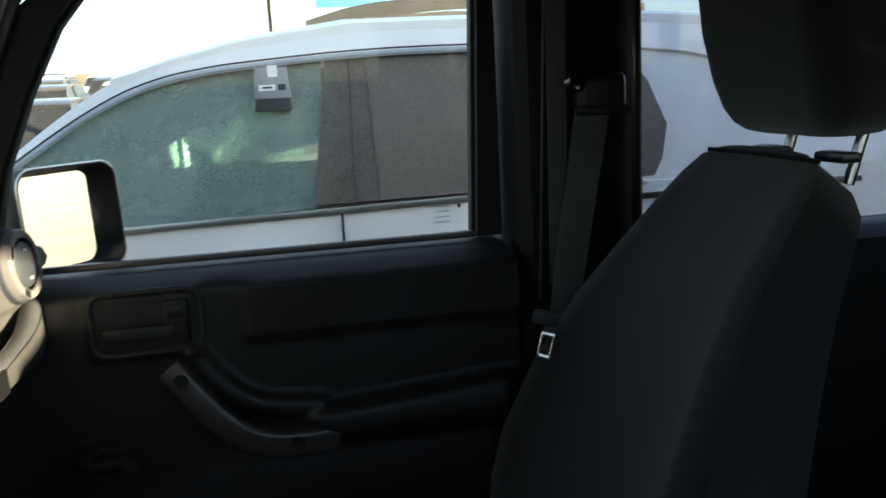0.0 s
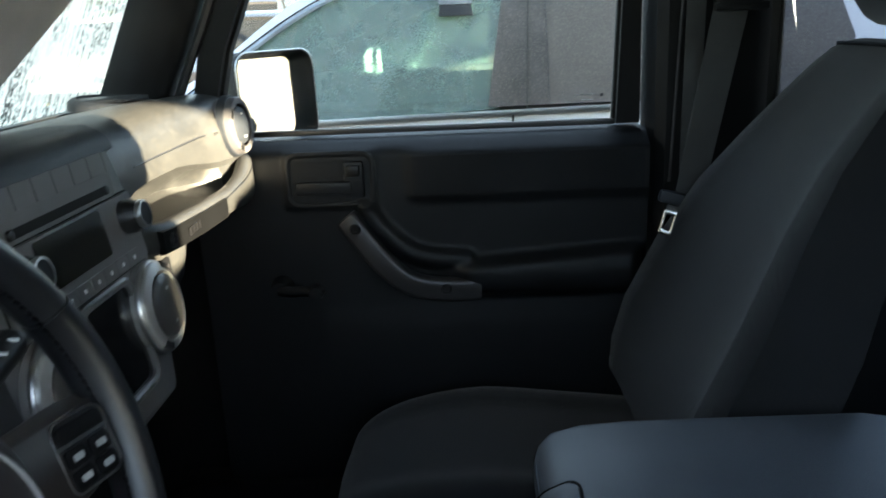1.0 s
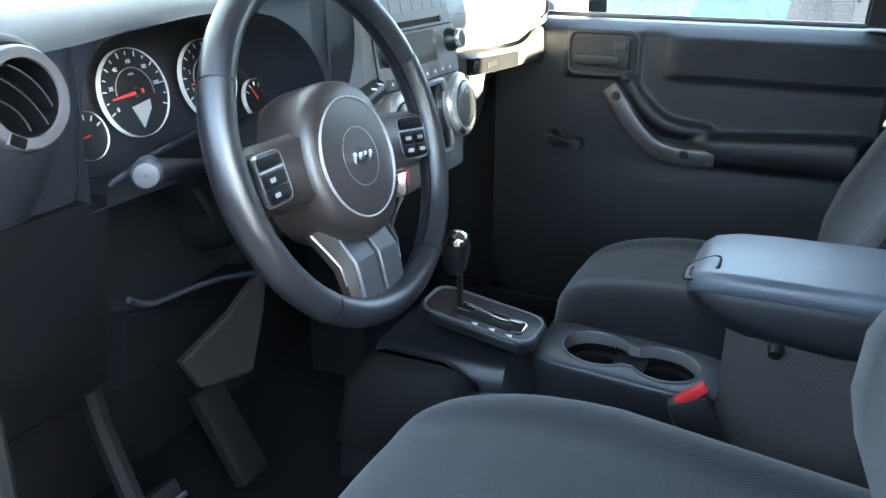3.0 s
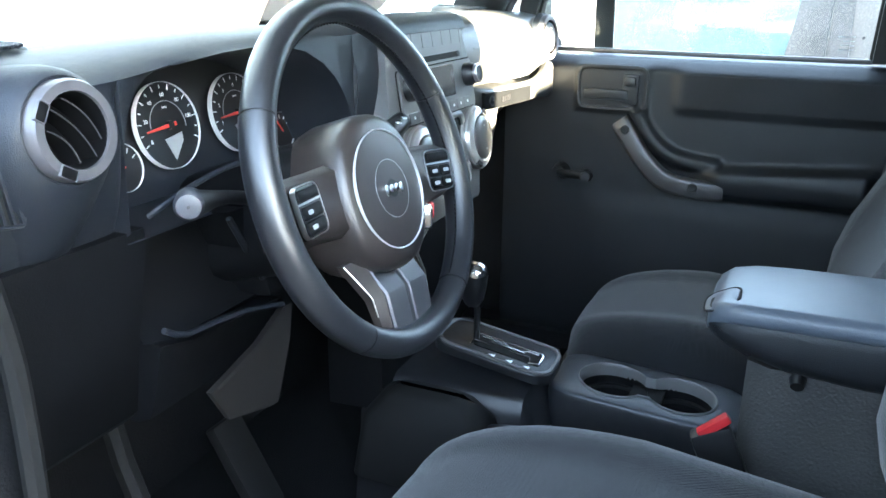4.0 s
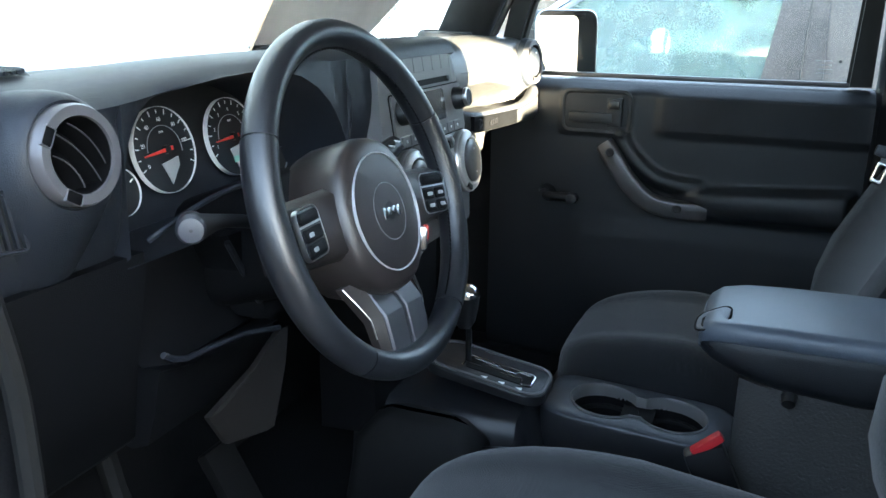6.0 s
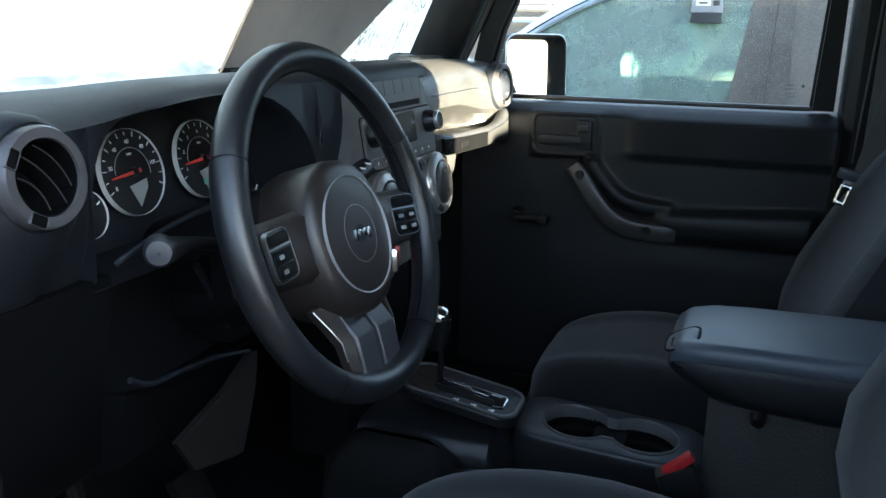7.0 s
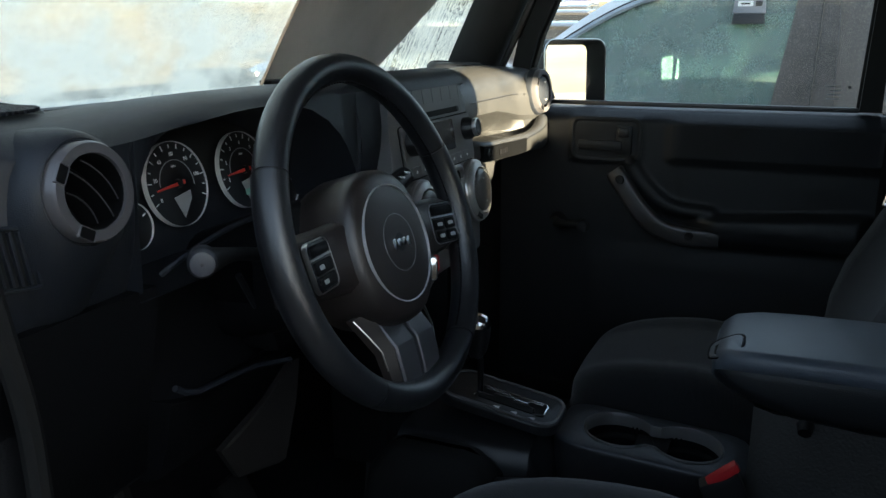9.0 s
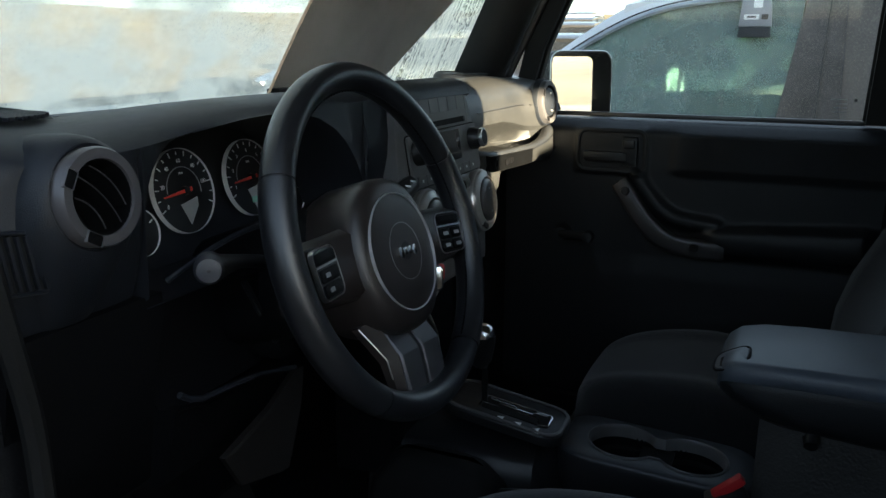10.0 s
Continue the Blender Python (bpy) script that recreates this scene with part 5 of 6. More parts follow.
part("deck", loft([deck_ring(deck_edge(0.0008), DZ - 0.0055), deck_ring(deck_edge(), DZ - 0.003), deck_ring(deck_edge(-0.004), DZ), deck_ring([(x * 1.05, y * 1.03) for x, y in waist], DZ), deck_ring(waist, DZ - 0.004), deck_ring(waist, DZ - 0.020)], caps=False), DECK, cn, "deck round the cup wells, made paler as its lit top", 50)
part("cup_rim", loft([deck_ring([(x * k, y * (1 + (k - 1) * 0.6)) for x, y in waist], DZ + dz) for k, dz in ((1.055, -0.001), (1.05, 0.0025), (1.02, 0.0035), (0.995, 0.002), (0.985, -0.004), (0.985, -0.018))], caps=False), STACK, cn, "raised cup holder rim")
# neck and wells take the deeper black that stands for shade inside
part("cup_neck", box((0.062, 0.05, 0.004), (DX, DY, DZ - 0.016)), VOID, cn, "neck between the cups, recess shade put into its black")
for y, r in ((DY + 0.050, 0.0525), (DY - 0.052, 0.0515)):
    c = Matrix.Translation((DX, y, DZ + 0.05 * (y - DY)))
    cp = part("cup_well", revolve([(r, -0.0145), (r * 0.97, -0.055), (r * 0.90, -0.062), (0.0, -0.062)], c, 40), VOID, cn, "cup well, recess shade put into its black")
    part("cup_step", revolve([(r * 0.97, -0.030), (r * 0.86, -0.031), (r * 0.85, -0.036), (r * 0.96, -0.037)], c, 40), RUBBER, cp)
# shift plate
SP = facing((0.024, 0.487, 0.856), (-0.03, -0.16, 1), (0, 1, 0))
sp = part("shift_plate", slab(rounded(0.100, 0.192, 0.028), 0.016, SP, 0.005), CONSOLE, cn, "raised shift plate")
part("plate_rim", frame_ring(rounded(0.095, 0.187, 0.028), rounded(0.084, 0.176, 0.024), 0.004, SP @ pose(0, 0, 0.015)), STACK, sp)
part("gate", slab(rounded(0.036, 0.108, 0.005), 0.0015, SP @ pose(-0.006, -0.018, 0.016)), RUBBER, sp, "black shift gate")
zig = [(-0.026, 0.040), (-0.014, 0.040), (-0.014, 0.014), (-0.004, 0.012), (-0.004, -0.018), (-0.012, -0.020), (-0.012, -0.052), (-0.026, -0.056)]
part("gate_trim", tube([SP @ Vector((x + 0.002, y, 0.018)) for x, y in zig], 0.0016, 6), CHROME, sp, "zigzag bright gate edge")
part("gate_trim", tube([SP @ Vector((x, y, 0.018)) for x, y in ((-0.026, 0.040), (0.008, 0.038), (0.012, 0.034), (0.012, -0.066), (0.006, -0.070), (-0.020, -0.070), (-0.026, -0.056))], 0.0015, 6), CHROME, sp, "bright gate frame")
part("gate_trim", tube([SP @ Vector((x, y, 0.0178)) for x, y in ((0.006, 0.030), (0.006, -0.010), (0.000, -0.014), (0.000, -0.040), (0.007, -0.044), (0.007, -0.062))], 0.0012, 6), CHROME, sp)
for k, y in enumerate((0.0, -0.028, -0.056)):
    part("gate_letter", slab([(-0.004, -0.005), (0.004, -0.005), (0.0, 0.005)], 0.0006, SP @ pose(-0.036, y, 0.0162)), WHITE_MARK, sp)
sh = thing("gear_shifter", "black gear lever with a chrome-topped knob", "gear lever", (0.0, 0.51, 0.87))
part("lever", tube([(0.020, 0.522, 0.872), (0.010, 0.518, 0.93), (0.000, 0.520, 0.970)], 0.0048, 12), BLACK, sh, "slim dark lever")
kb = part("knob", loft([[(-0.002 + a, 0.521 + b, z - 0.010) for a, b in rounded(2 * r, 2 * r * 1.15, r * 0.9, 5)] for z, r in ((0.952, 0.008), (0.963, 0.0140), (0.985, 0.0175), (1.003, 0.0188))]), LEATHER, sh, "black leather knob")
part("knob_cap", loft([[(-0.002 + a, 0.521 + b, z - 0.010) for a, b in rounded(2 * r, 2 * r * 1.15, r * 0.9, 5)] for z, r in ((1.003, 0.0190), (1.011, 0.0180), (1.018, 0.0140), (1.021, 0.007))]), CHROME, kb, "chrome knob cap")
# second lever and brake lever boot on the driver's side
tl = thing("transfer_lever", "black transfer lever in a rubber boot", "lever", (-0.10, 0.56, 0.8))
part("boot", loft([[(-0.105 + a, 0.545 + b, z) for a, b in rounded(w, h, 0.02, 4)] for z, w, h in ((0.70, 0.10, 0.22), (0.80, 0.085, 0.19), (0.835, 0.05, 0.14), (0.845, 0.03, 0.10))]), RUBBER, tl, "rubber boot")
for a, b in (((-0.069, 0.725), (0.034, 0.716)), ((-0.053, 0.695), (0.037, 0.689)), ((-0.052, 0.661), (0.008, 0.658))):
    part("boot_rib", tube([(a[0], a[1], 0.800), ((a[0] + b[0]) / 2, (a[1] + b[1]) / 2, 0.802), (b[0], b[1], 0.800)], 0.0024, 6), SATIN, tl, "bright boot fold")
part("boot_clip", box((0.026, 0.020, 0.006), (-0.036, 0.630, 0.800), bevel=0.002), TRIM, tl, "small grey clip")
hb = thing("hand_brake", "black hand brake lever beside the console", "hand brake", (-0.09, 0.35, 0.75))
part("lever", tube(spline([(-0.105, 0.50, 0.78), (-0.10, 0.40, 0.80), (-0.095, 0.28, 0.79), (-0.09, 0.18, 0.76)], 14), 0.014, 12), LEATHER, hb)
# arm rest box
ar = thing("arm_rest", "dark vinyl arm rest on a grained storage box", "arm rest", (0.0, 0.0, 0.62))
def lid(y, w, zt, zb, r):
    return [(x, y, (zt + zb) / 2 + z) for x, z in rounded(2 * w, zt - zb, r, 4)]
ROWS = ((0.178, 0.056, 1.020, 1.000, 0.009), (0.174, 0.070, 1.028, 0.992, 0.016), (0.160, 0.082, 1.036, 0.984, 0.022), (0.13, 0.090, 1.040, 0.972, 0.026), (0.08, 0.093, 1.042, 0.960, 0.026), (0.0, 0.094, 1.043, 0.954, 0.026), (-0.16, 0.094, 1.045, 0.956, 0.026), (-0.20, 0.088, 1.041, 0.962, 0.026))
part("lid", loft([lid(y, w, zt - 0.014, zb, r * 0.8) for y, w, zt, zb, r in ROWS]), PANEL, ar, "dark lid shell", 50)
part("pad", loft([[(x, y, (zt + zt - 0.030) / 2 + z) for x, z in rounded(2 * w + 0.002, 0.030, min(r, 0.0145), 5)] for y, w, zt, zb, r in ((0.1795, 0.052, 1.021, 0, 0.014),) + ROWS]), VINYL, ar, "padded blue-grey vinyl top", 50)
LM = facing((-0.046, 0.164, 1.0290), (-0.15, 0.55, 1), (0, 1, 0))
part("latch", slab(rounded(0.046, 0.044, 0.016), 0.0022, LM, 0.001), VINYL, ar, "latch tab")
part("latch_groove", frame_ring(rounded(0.052, 0.050, 0.018), rounded(0.0475, 0.0455, 0.0165), 0.0018, LM), VOID, ar, "dark groove round the tab")
part("latch_slit", slab(rounded(0.024, 0.009, 0.004), 0.0028, LM @ pose(-0.004, 0.010, 0)), VOID, ar, "dark finger slit")
part("bin", loft([[(x, y, z) for x, y in ((-0.080, -0.2), (-0.080, 0.10), (-0.065, 0.125), (0.065, 0.125), (0.080, 0.10), (0.080, -0.2))] for z in (0.62, 0.80, 0.955, 0.962)]), mat("grained_bin", (0.045, 0.044, 0.043), 0.5, grain=1.0, grain_size=260), ar, "coarse grained bin")
part("hinge_stop", revolve([(0, 0.012), (0.008, 0.012), (0.010, 0)], facing((-0.082, 0.065, 0.955), (-1, 0, -0.5)), 16), BLACK, ar, "round black stop")
# driver's buckle
bk = thing("belt_buckle", "black belt buckle with a red release button", "belt buckle", (-0.1, 0.15, 0.8))
part("housing", box((0.026, 0.052, 0.11), (-0.105, 0.136, 0.830), (-24, 0, 12), bevel=0.008), BLACK, bk)
part("button", box((0.014, 0.044, 0.012), (-0.112, 0.152, 0.886), (-40, 0, 12), bevel=0.003), RED, bk, "red release button")

# ---- passenger belt ----
bl = thing("seat_belt", "grey webbing seat belt hanging from a pillar guide", "seat belt", (0.62, -0.14, 1.2))
def strap(a, b, w0, w1):
    return ribbon([(a[0], a[1] - w0 / 2, a[2]), (b[0], b[1] - w1 / 2, b[2])], [(a[0] - 0.006, a[1] + w0 / 2, a[2]), (b[0] - 0.006, b[1] + w1 / 2, b[2])], (0.0015, 0, 0))
part("webbing", strap((0.612, -0.165, 1.455), (0.585, -0.105, 1.165), 0.055, 0.046), STRAP, bl, "worn grey webbing")
part("upper_webbing", strap((0.616, -0.115, 1.70), (0.616, -0.110, 1.20), 0.03, 0.03), STRAP, bl)
gd = part("guide", box((0.03, 0.075, 0.055), (0.612, -0.175, 1.472), (0, 0, 0), bevel=0.014, seg=3), BLACK, bl, "black plastic belt guide")
part("guide_bolt", revolve([(0, 0.012), (0.012, 0.010), (0.016, 0)], facing((0.598, -0.135, 1.488), (-1, 0, 0.2)), 20), GLOSS, gd)
part("guide_lip", box((0.016, 0.082, 0.014), (0.606, -0.178, 1.448), bevel=0.006), BLACK, gd)
part("tongue_block", box((0.016, 0.062, 0.020), (0.566, -0.084, 1.163), (14, 0, 0), bevel=0.006), mat("tongue_plastic", (0.055, 0.060, 0.075), 0.45), bl, "blue-grey tongue block")
part("tongue", frame_ring(rounded(0.021, 0.040, 0.004), rounded(0.012, 0.024, 0.003), 0.003, facing((0.550, -0.066, 1.130), (-1, 0.35, 0.15)) @ pose(0, 0, 0, 0, 0, -14)), STEEL, bl, "bright steel tongue")
part("tongue_neck", box((0.003, 0.018, 0.012), (0.555, -0.072, 1.150), (14, 0, 0)), STEEL, bl)

# ---- card on the dash top ----
cd = thing("dash_card", "grey card leaning on the windscreen with a sun-tinted curled edge", "card", (-0.05, 0.74, 1.365))
def card_y(z):
    return 0.755 + LEANY * (z - 1.355) * 0.97
rows_l, rows_r, edge = [], [], []
for k in range(12):
    z = 1.352 + 0.30 * k / 11
    u = k / 11 * 0.30
    xl = -0.180 + 0.16 * u + 0.55 * u * u
    rows_l.append((xl, card_y(z), z))
    rows_r.append((0.125 + 1.25 * u, card_y(z), z))
    edge.append((xl - 0.018, card_y(z) - 0.014, z))
part("sheet", ribbon(rows_l, rows_r, (0, 0.003, 0)), SHEET, cd)
part("curled_edge", ribbon(edge, rows_l, (0, 0.003, 0)), SHEET_EDGE, cd, "curled edge with tan sunlight put into its colour")
part("foot", box((0.30, 0.02, 0.006), (-0.03, 0.750, 1.355), bevel=0.002), BLACK, cd)

# ---- door mirror ----
mm = thing("door_mirror", "black passenger door mirror with a square glass", "door mirror", (0.86, 0.6, 1.25))
MM = facing((0.862, 0.605, 1.318), (-0.585, -0.811, 0.03))


def mirror_ring(w, h, r, dx, z):
    return [MM @ Vector((x + dx, y, z)) for x, y in rounded(w, h, r, 6)]


part("housing", loft([mirror_ring(0.130, 0.12, 0.02, 0, -0.075), mirror_ring(0.168, 0.155, 0.03, 0, -0.06), mirror_ring(0.186, 0.173, 0.03, 0, -0.03), mirror_ring(0.187, 0.174, 0.03, 0, 0.010), mirror_ring(0.184, 0.171, 0.029, 0, 0.013), mirror_ring(0.179, 0.166, 0.027, 0, 0.0125), mirror_ring(0.174, 0.161, 0.024, -0.001, 0.006), mirror_ring(0.150, 0.150, 0.020, -0.010, -0.022)]), PANEL, mm, "black housing")
# satin line added for the light along the black housing's edge
part("rim", loft([mirror_ring(0.188, 0.175, 0.030, 0, 0.0105), mirror_ring(0.1875, 0.1745, 0.030, 0, 0.0135), mirror_ring(0.1845, 0.1715, 0.029, 0, 0.0140)], caps=False), SATIN, mm, "thin satin line put on as the housing edge's highlight")
part("glass", slab(rounded(0.146, 0.147, 0.020), 0.001, MM @ pose(-0.010, 0, -0.021, 0, 0, 0)), MIRROR, mm, "mirror glass")
part("arm", tube([(0.75, 0.665, 1.26), (0.80, 0.665, 1.262), (0.84, 0.66, 1.27)], 0.022, 10), PANEL, mm)

# ---- neighbouring vehicles ----
def wheel_at(parent, x, y, r=0.36, side=-1):
    m = facing((x, y, r), (side, 0, 0))
    w = part("wheel", revolve([(r * 0.62, 0.0), (r * 0.64, 0.012), (r * 0.94, 0.010), (r, -0.03), (r, -0.19), (r * 0.9, -0.21), (0, -0.21)], m, 28), TYRE, parent, "black tyre")
    part("hub_cap", revolve([(0, 0.004), (r * 0.2, 0.004), (r * 0.25, -0.01), (r * 0.58, -0.004), (r * 0.63, 0.006)], m, 20), SATIN, w, "alloy rim")


def white_suv():
    s = thing("parked_suv", "white sport utility vehicle parked alongside with dusty tinted windows", "car", (2.9, -0.3, 0))
    X, W = 2.0, 1.86
    # lower body: sections along its length
    def sec(y, belt, tuck, z0=0.34):
        half = [(X + 0.10 + tuck, z0), (X + 0.02 + tuck, 0.45), (X - 0.015 + tuck, 0.70), (X - 0.02 + tuck, 0.90), (X - 0.004 + tuck, 1.04), (X + 0.004 + tuck, belt)]
        c = X + W / 2
        return [(x, y, z) for x, z in half] + [(2 * c - x, y, z) for x, z in reversed(half)]
    part("body", loft([sec(2.25, 0.78, 0.30, 0.45), sec(2.15, 0.95, 0.14, 0.36), sec(1.9, 1.06, 0.05), sec(1.3, 1.10, 0.01), sec(0.8, 1.115, 0), sec(0, 1.14, 0), sec(-0.9, 1.15, 0), sec(-1.8, 1.16, 0.02), sec(-2.35, 1.14, 0.08), sec(-2.45, 0.95, 0.16, 0.45)]), SUV_WHITE, s, "white painted body", 30)
    TOP = [(1.40, 1.13), (1.22, 1.250), (1.08, 1.335), (0.92, 1.452), (0.75, 1.558), (0.60, 1.612), (0.45, 1.648), (0.33, 1.672), (0.034, 1.704), (-0.34, 1.708), (-0.9, 1.705), (-1.6, 1.66), (-2.1, 1.58)]
    GT = [(1.32, 1.125), (1.10, 1.272), (0.96, 1.367), (0.833, 1.446), (0.711, 1.508), (0.591, 1.547), (0.471, 1.568), (0.366, 1.579), (0.04, 1.600), (-0.324, 1.604), (-0.9, 1.590), (-1.25, 1.52), (-1.42, 1.30)]
    top, gt = spline(TOP, 41), spline(GT, 41)
    def xz(z):
        return X + 0.20 * max(0, z - 1.12)
    c = X + W / 2
    for k in (0, 1):
        flip = (lambda x: x) if k == 0 else (lambda x: 2 * c - x)
        part("roof_side", ribbon([(flip(xz(p[1]) + 0.05), p[0], p[1]) for p in top], [(flip(xz(p[1])), p[0], p[1]) for p in gt], (0.03 if k == 0 else -0.03, 0, -0.01)), SUV_WHITE, s, "white roof side")
        # panes
        lo = [(flip(xz(1.12) + 0.012), y, 1.128 + 0.03 * smooth_step(0.9, -0.2, y)) for y in (1.28, 1.06, 0.92, 0.798, 0.675, 0.554, 0.434, 0.30, 0.155)]
        hi = [(flip(xz(z) + 0.012), y, z) for y, z in ((1.28, 1.130), (1.06, 1.302), (0.92, 1.396), (0.798, 1.466), (0.675, 1.522), (0.554, 1.555), (0.434, 1.572), (0.30, 1.582), (0.125, 1.597))]
        part("front_pane", ribbon(lo, hi, (0.004, 0, 0)), SUV_GLASS, s, "green tinted front pane")
        def quad(y0, y1, y2, y3, z1, name, mt, off=0.012, lab="", zb=1.158):
            return part(name, ribbon([(flip(xz(1.14) + off), y0, zb), (flip(xz(1.14) + off), y1, zb)], [(flip(xz(z1) + off), y2, z1), (flip(xz(z1) + off), y3, z1)], (0.006, 0, 0)), mt, s, lab)
        quad(0.185, 0.055, 0.115, 0.04, 1.598, "door_post", BLACK_PILLAR, 0.004, "dusty black door post")
        quad(0.060, -0.020, 0.045, -0.010, 1.600, "door_post", BLACK_PILLAR, 0.009, "dusty black door post")
        part("post_seal", tube([(flip(xz(1.15) - 0.001), -0.017, 1.15), (flip(xz(1.598) - 0.001), -0.007, 1.598)], 0.0015, 5), TRIM, s, "thin pale pane seal")
        part("door_seam", tube([(flip(xz(1.15) - 0.003), 0.0575, 1.15), (flip(xz(1.598) - 0.003), 0.0425, 1.598)], 0.002, 5), BLACK, s, "dark seam between the doors")
        quad(-0.014, -0.76, -0.004, -0.70, 1.604, "rear_pane", DARK_GLASS, 0.014, "dark tinted rear pane")
        quad(-0.76, -0.84, -0.70, -0.78, 1.60, "door_post", BLACK_PILLAR, 0.008)
        part("quarter_pane", ribbon([(flip(xz(z) + 0.010), y, z) for y, z in ((-0.83, 1.167), (-0.94, 1.168), (-0.974, 1.223), (-1.0, 1.33))], [(flip(xz(z) + 0.010), y, z) for y, z in ((-0.80, 1.59), (-0.883, 1.565), (-0.947, 1.478), (-0.999, 1.34))], (0.006, 0, 0)), DARK_GLASS, s, "dark quarter pane")
        part("quarter_panel", ribbon([(flip(xz(z) + 0.018), y, z) for y, z in ((-0.9, 1.14), (-1.6, 1.15), (-2.35, 1.14))], [(flip(xz(z) + 0.022), y, z) for y, z in ((-0.80, 1.62), (-1.5, 1.60), (-2.1, 1.56))], (0.01, 0, 0)), SUV_WHITE, s, "white rear quarter panel")
        part("belt_trim", box((0.016, 1.9, 0.022), (flip(X - 0.002), 0.05, 1.138), (-0.9, 0, 0), bevel=0.004), SATIN, s, "bright belt strip")
        part("pane_trim", tube([(flip(xz(p[1]) - 0.006), p[0], p[1] + 0.004) for p in gt[:34]], 0.010, 6), mat("blue_grey_trim", (0.35, 0.40, 0.48), 0.35), s, "blue-grey window surround")
        part("trim_line", tube([(flip(xz(p[1]) - 0.008), p[0], p[1] + 0.018) for p in gt[:34]], 0.003, 5), BLACK, s, "dark gap line")
        part("door_gap", box((0.006, 0.007, 0.62), (flip(X - 0.012), 0.105, 0.82), (0, 0.6, 0)), BLACK, s)
        part("handle", box((0.025, 0.20, 0.03), (flip(X - 0.022), 0.33, 1.03), bevel=0.01), SUV_WHITE, s, "white door handle")
        part("trim_line", box((0.02, 1.0, 0.02), (flip(X - 0.006), -1.2, 1.106), bevel=0.004), BLACK, s, "dark belt line")
    part("roof", loft([[(xz(z) + 0.03 + u * (W - 0.06 - 2 * (xz(z) - X)), y, z + 0.045 * (1 - (2 * u - 1) ** 4) - dz) for dz, us in ((0, (0, 0.1, 0.3, 0.5, 0.7, 0.9, 1)), (0.03, (1, 0.9, 0.7, 0.5, 0.3, 0.1, 0))) for u in us] for y, z in ((0.75, 1.566), (0.4, 1.655), (0.034, 1.704), (-0.9, 1.705), (-1.6, 1.66), (-2.1, 1.58))]), SUV_WHITE, s, "white roof")
    part("windscreen", ribbon([(X + 0.16, 1.25, 1.13), (X + 0.22, 0.72, 1.55)], [(X + W - 0.16, 1.25, 1.13), (X + W - 0.22, 0.72, 1.55)], (0, 0.01, 0.01)), SUV_GLASS, s)
    # what shows through the front pane: lining under the roof, the far door's top, the dash and the far mirror
    arc = spline([(1.10, 1.150), (0.92, 1.225), (0.775, 1.317), (0.634, 1.405), (0.509, 1.470), (0.385, 1.502), (0.251, 1.520), (-0.10, 1.530), (-0.60, 1.530)], 30)
    part("roof_lining", ribbon([(3.70, y, z) for y, z in arc], [(3.64, y + 0.04, max(1.62, z + 0.02) - 0.42 * max(0.0, y - 0.45)) for y, z in arc], (0.02, 0, 0)), SUV_INSIDE, s, "grey roof lining")
    part("lining_edge", tube([(3.695, y, z - 0.004) for y, z in arc], 0.011, 6), SUV_EDGE, s, "lining edge with light put into its colour")
    part("cabin_tub", box((1.66, 3.0, 0.02), (c, -0.42, 1.162), bevel=0.005), SUV_INSIDE, s, "grey cabin interior")
    part("far_door_top", loft([[(3.66, y, 1.14), (3.66, y, z - 0.02), (3.68, y, z), (3.74, y, z + 0.002), (3.78, y, 1.14)] for y, z in ((1.05, 1.150), (0.80, 1.165), (0.50, 1.185), (0.20, 1.195), (-0.6, 1.200))]), SUV_INSIDE, s, "grey far door top")
    part("dash_top", loft([[(2.15, y, 1.15), (2.2, y, z), (2.9, y, z + 0.02), (3.6, y, z), (3.66, y, 1.15)] for y, z in ((1.12, 1.16), (0.98, 1.20), (0.86, 1.195), (0.80, 1.16))]), SUV_INSIDE, s, "grey dash top")
    FM = facing((4.02, 0.80, 1.218), (-0.45, -0.89, 0.05))
    fm = part("far_mirror", slab(rounded(0.190, 0.170, 0.035), -0.07, FM, 0.0), SUV_WHITE, s, "white far door mirror")
    part("mirror_glass", slab(rounded(0.172, 0.150, 0.03), 0.003, FM), MIRROR, fm, "mirror glass")
    for y in (1.42, -1.45):
        for sd, x in ((-1, X + 0.01), (1, X + W - 0.01)):
            wheel_at(s, x, y, 0.37, sd)
    return s


white_suv()
# monitor label hung on the front pane
tg = thing("window_tag", "grey plastic tag with white labels clipped to the window", "tag", (2.08, 0.24, 1.55))
TM = facing((2.072, 0.281, 1.528), (-1, 0, 0.2))
part("shell", slab([(-0.055, -0.045), (0.055, -0.045), (0.048, 0.05), (-0.048, 0.05)], 0.012, TM, 0.003), mat("grey_tag", (0.30, 0.31, 0.34), 0.5), tg)
part("label", slab(rounded(0.030, 0.036, 0.002, 2), 0.001, TM @ pose(0.005, 0.038, 0.0125)), WHITE_MARK, tg, "white label")
part("label_strip", slab(rounded(0.050, 0.018, 0.002, 2), 0.001, TM @ pose(-0.014, -0.012, 0.0125)), WHITE_MARK, tg, "white name strip")
part("print_bar", slab(rounded(0.030, 0.006, 0.002, 2), 0.0006, TM @ pose(-0.014, -0.012, 0.0136)), BLACK, tg)
part("dark_strip", slab(rounded(0.022, 0.018, 0.002, 2), 0.001, TM @ pose(0.030, -0.012, 0.0125)), BLACK, tg)
part("foot", slab([(-0.056, -0.035), (0.056, -0.035), (0.050, 0.0), (-0.050, 0.0)], 0.008, TM @ pose(0, -0.047, 0.006), 0.002), BLACK, tg)


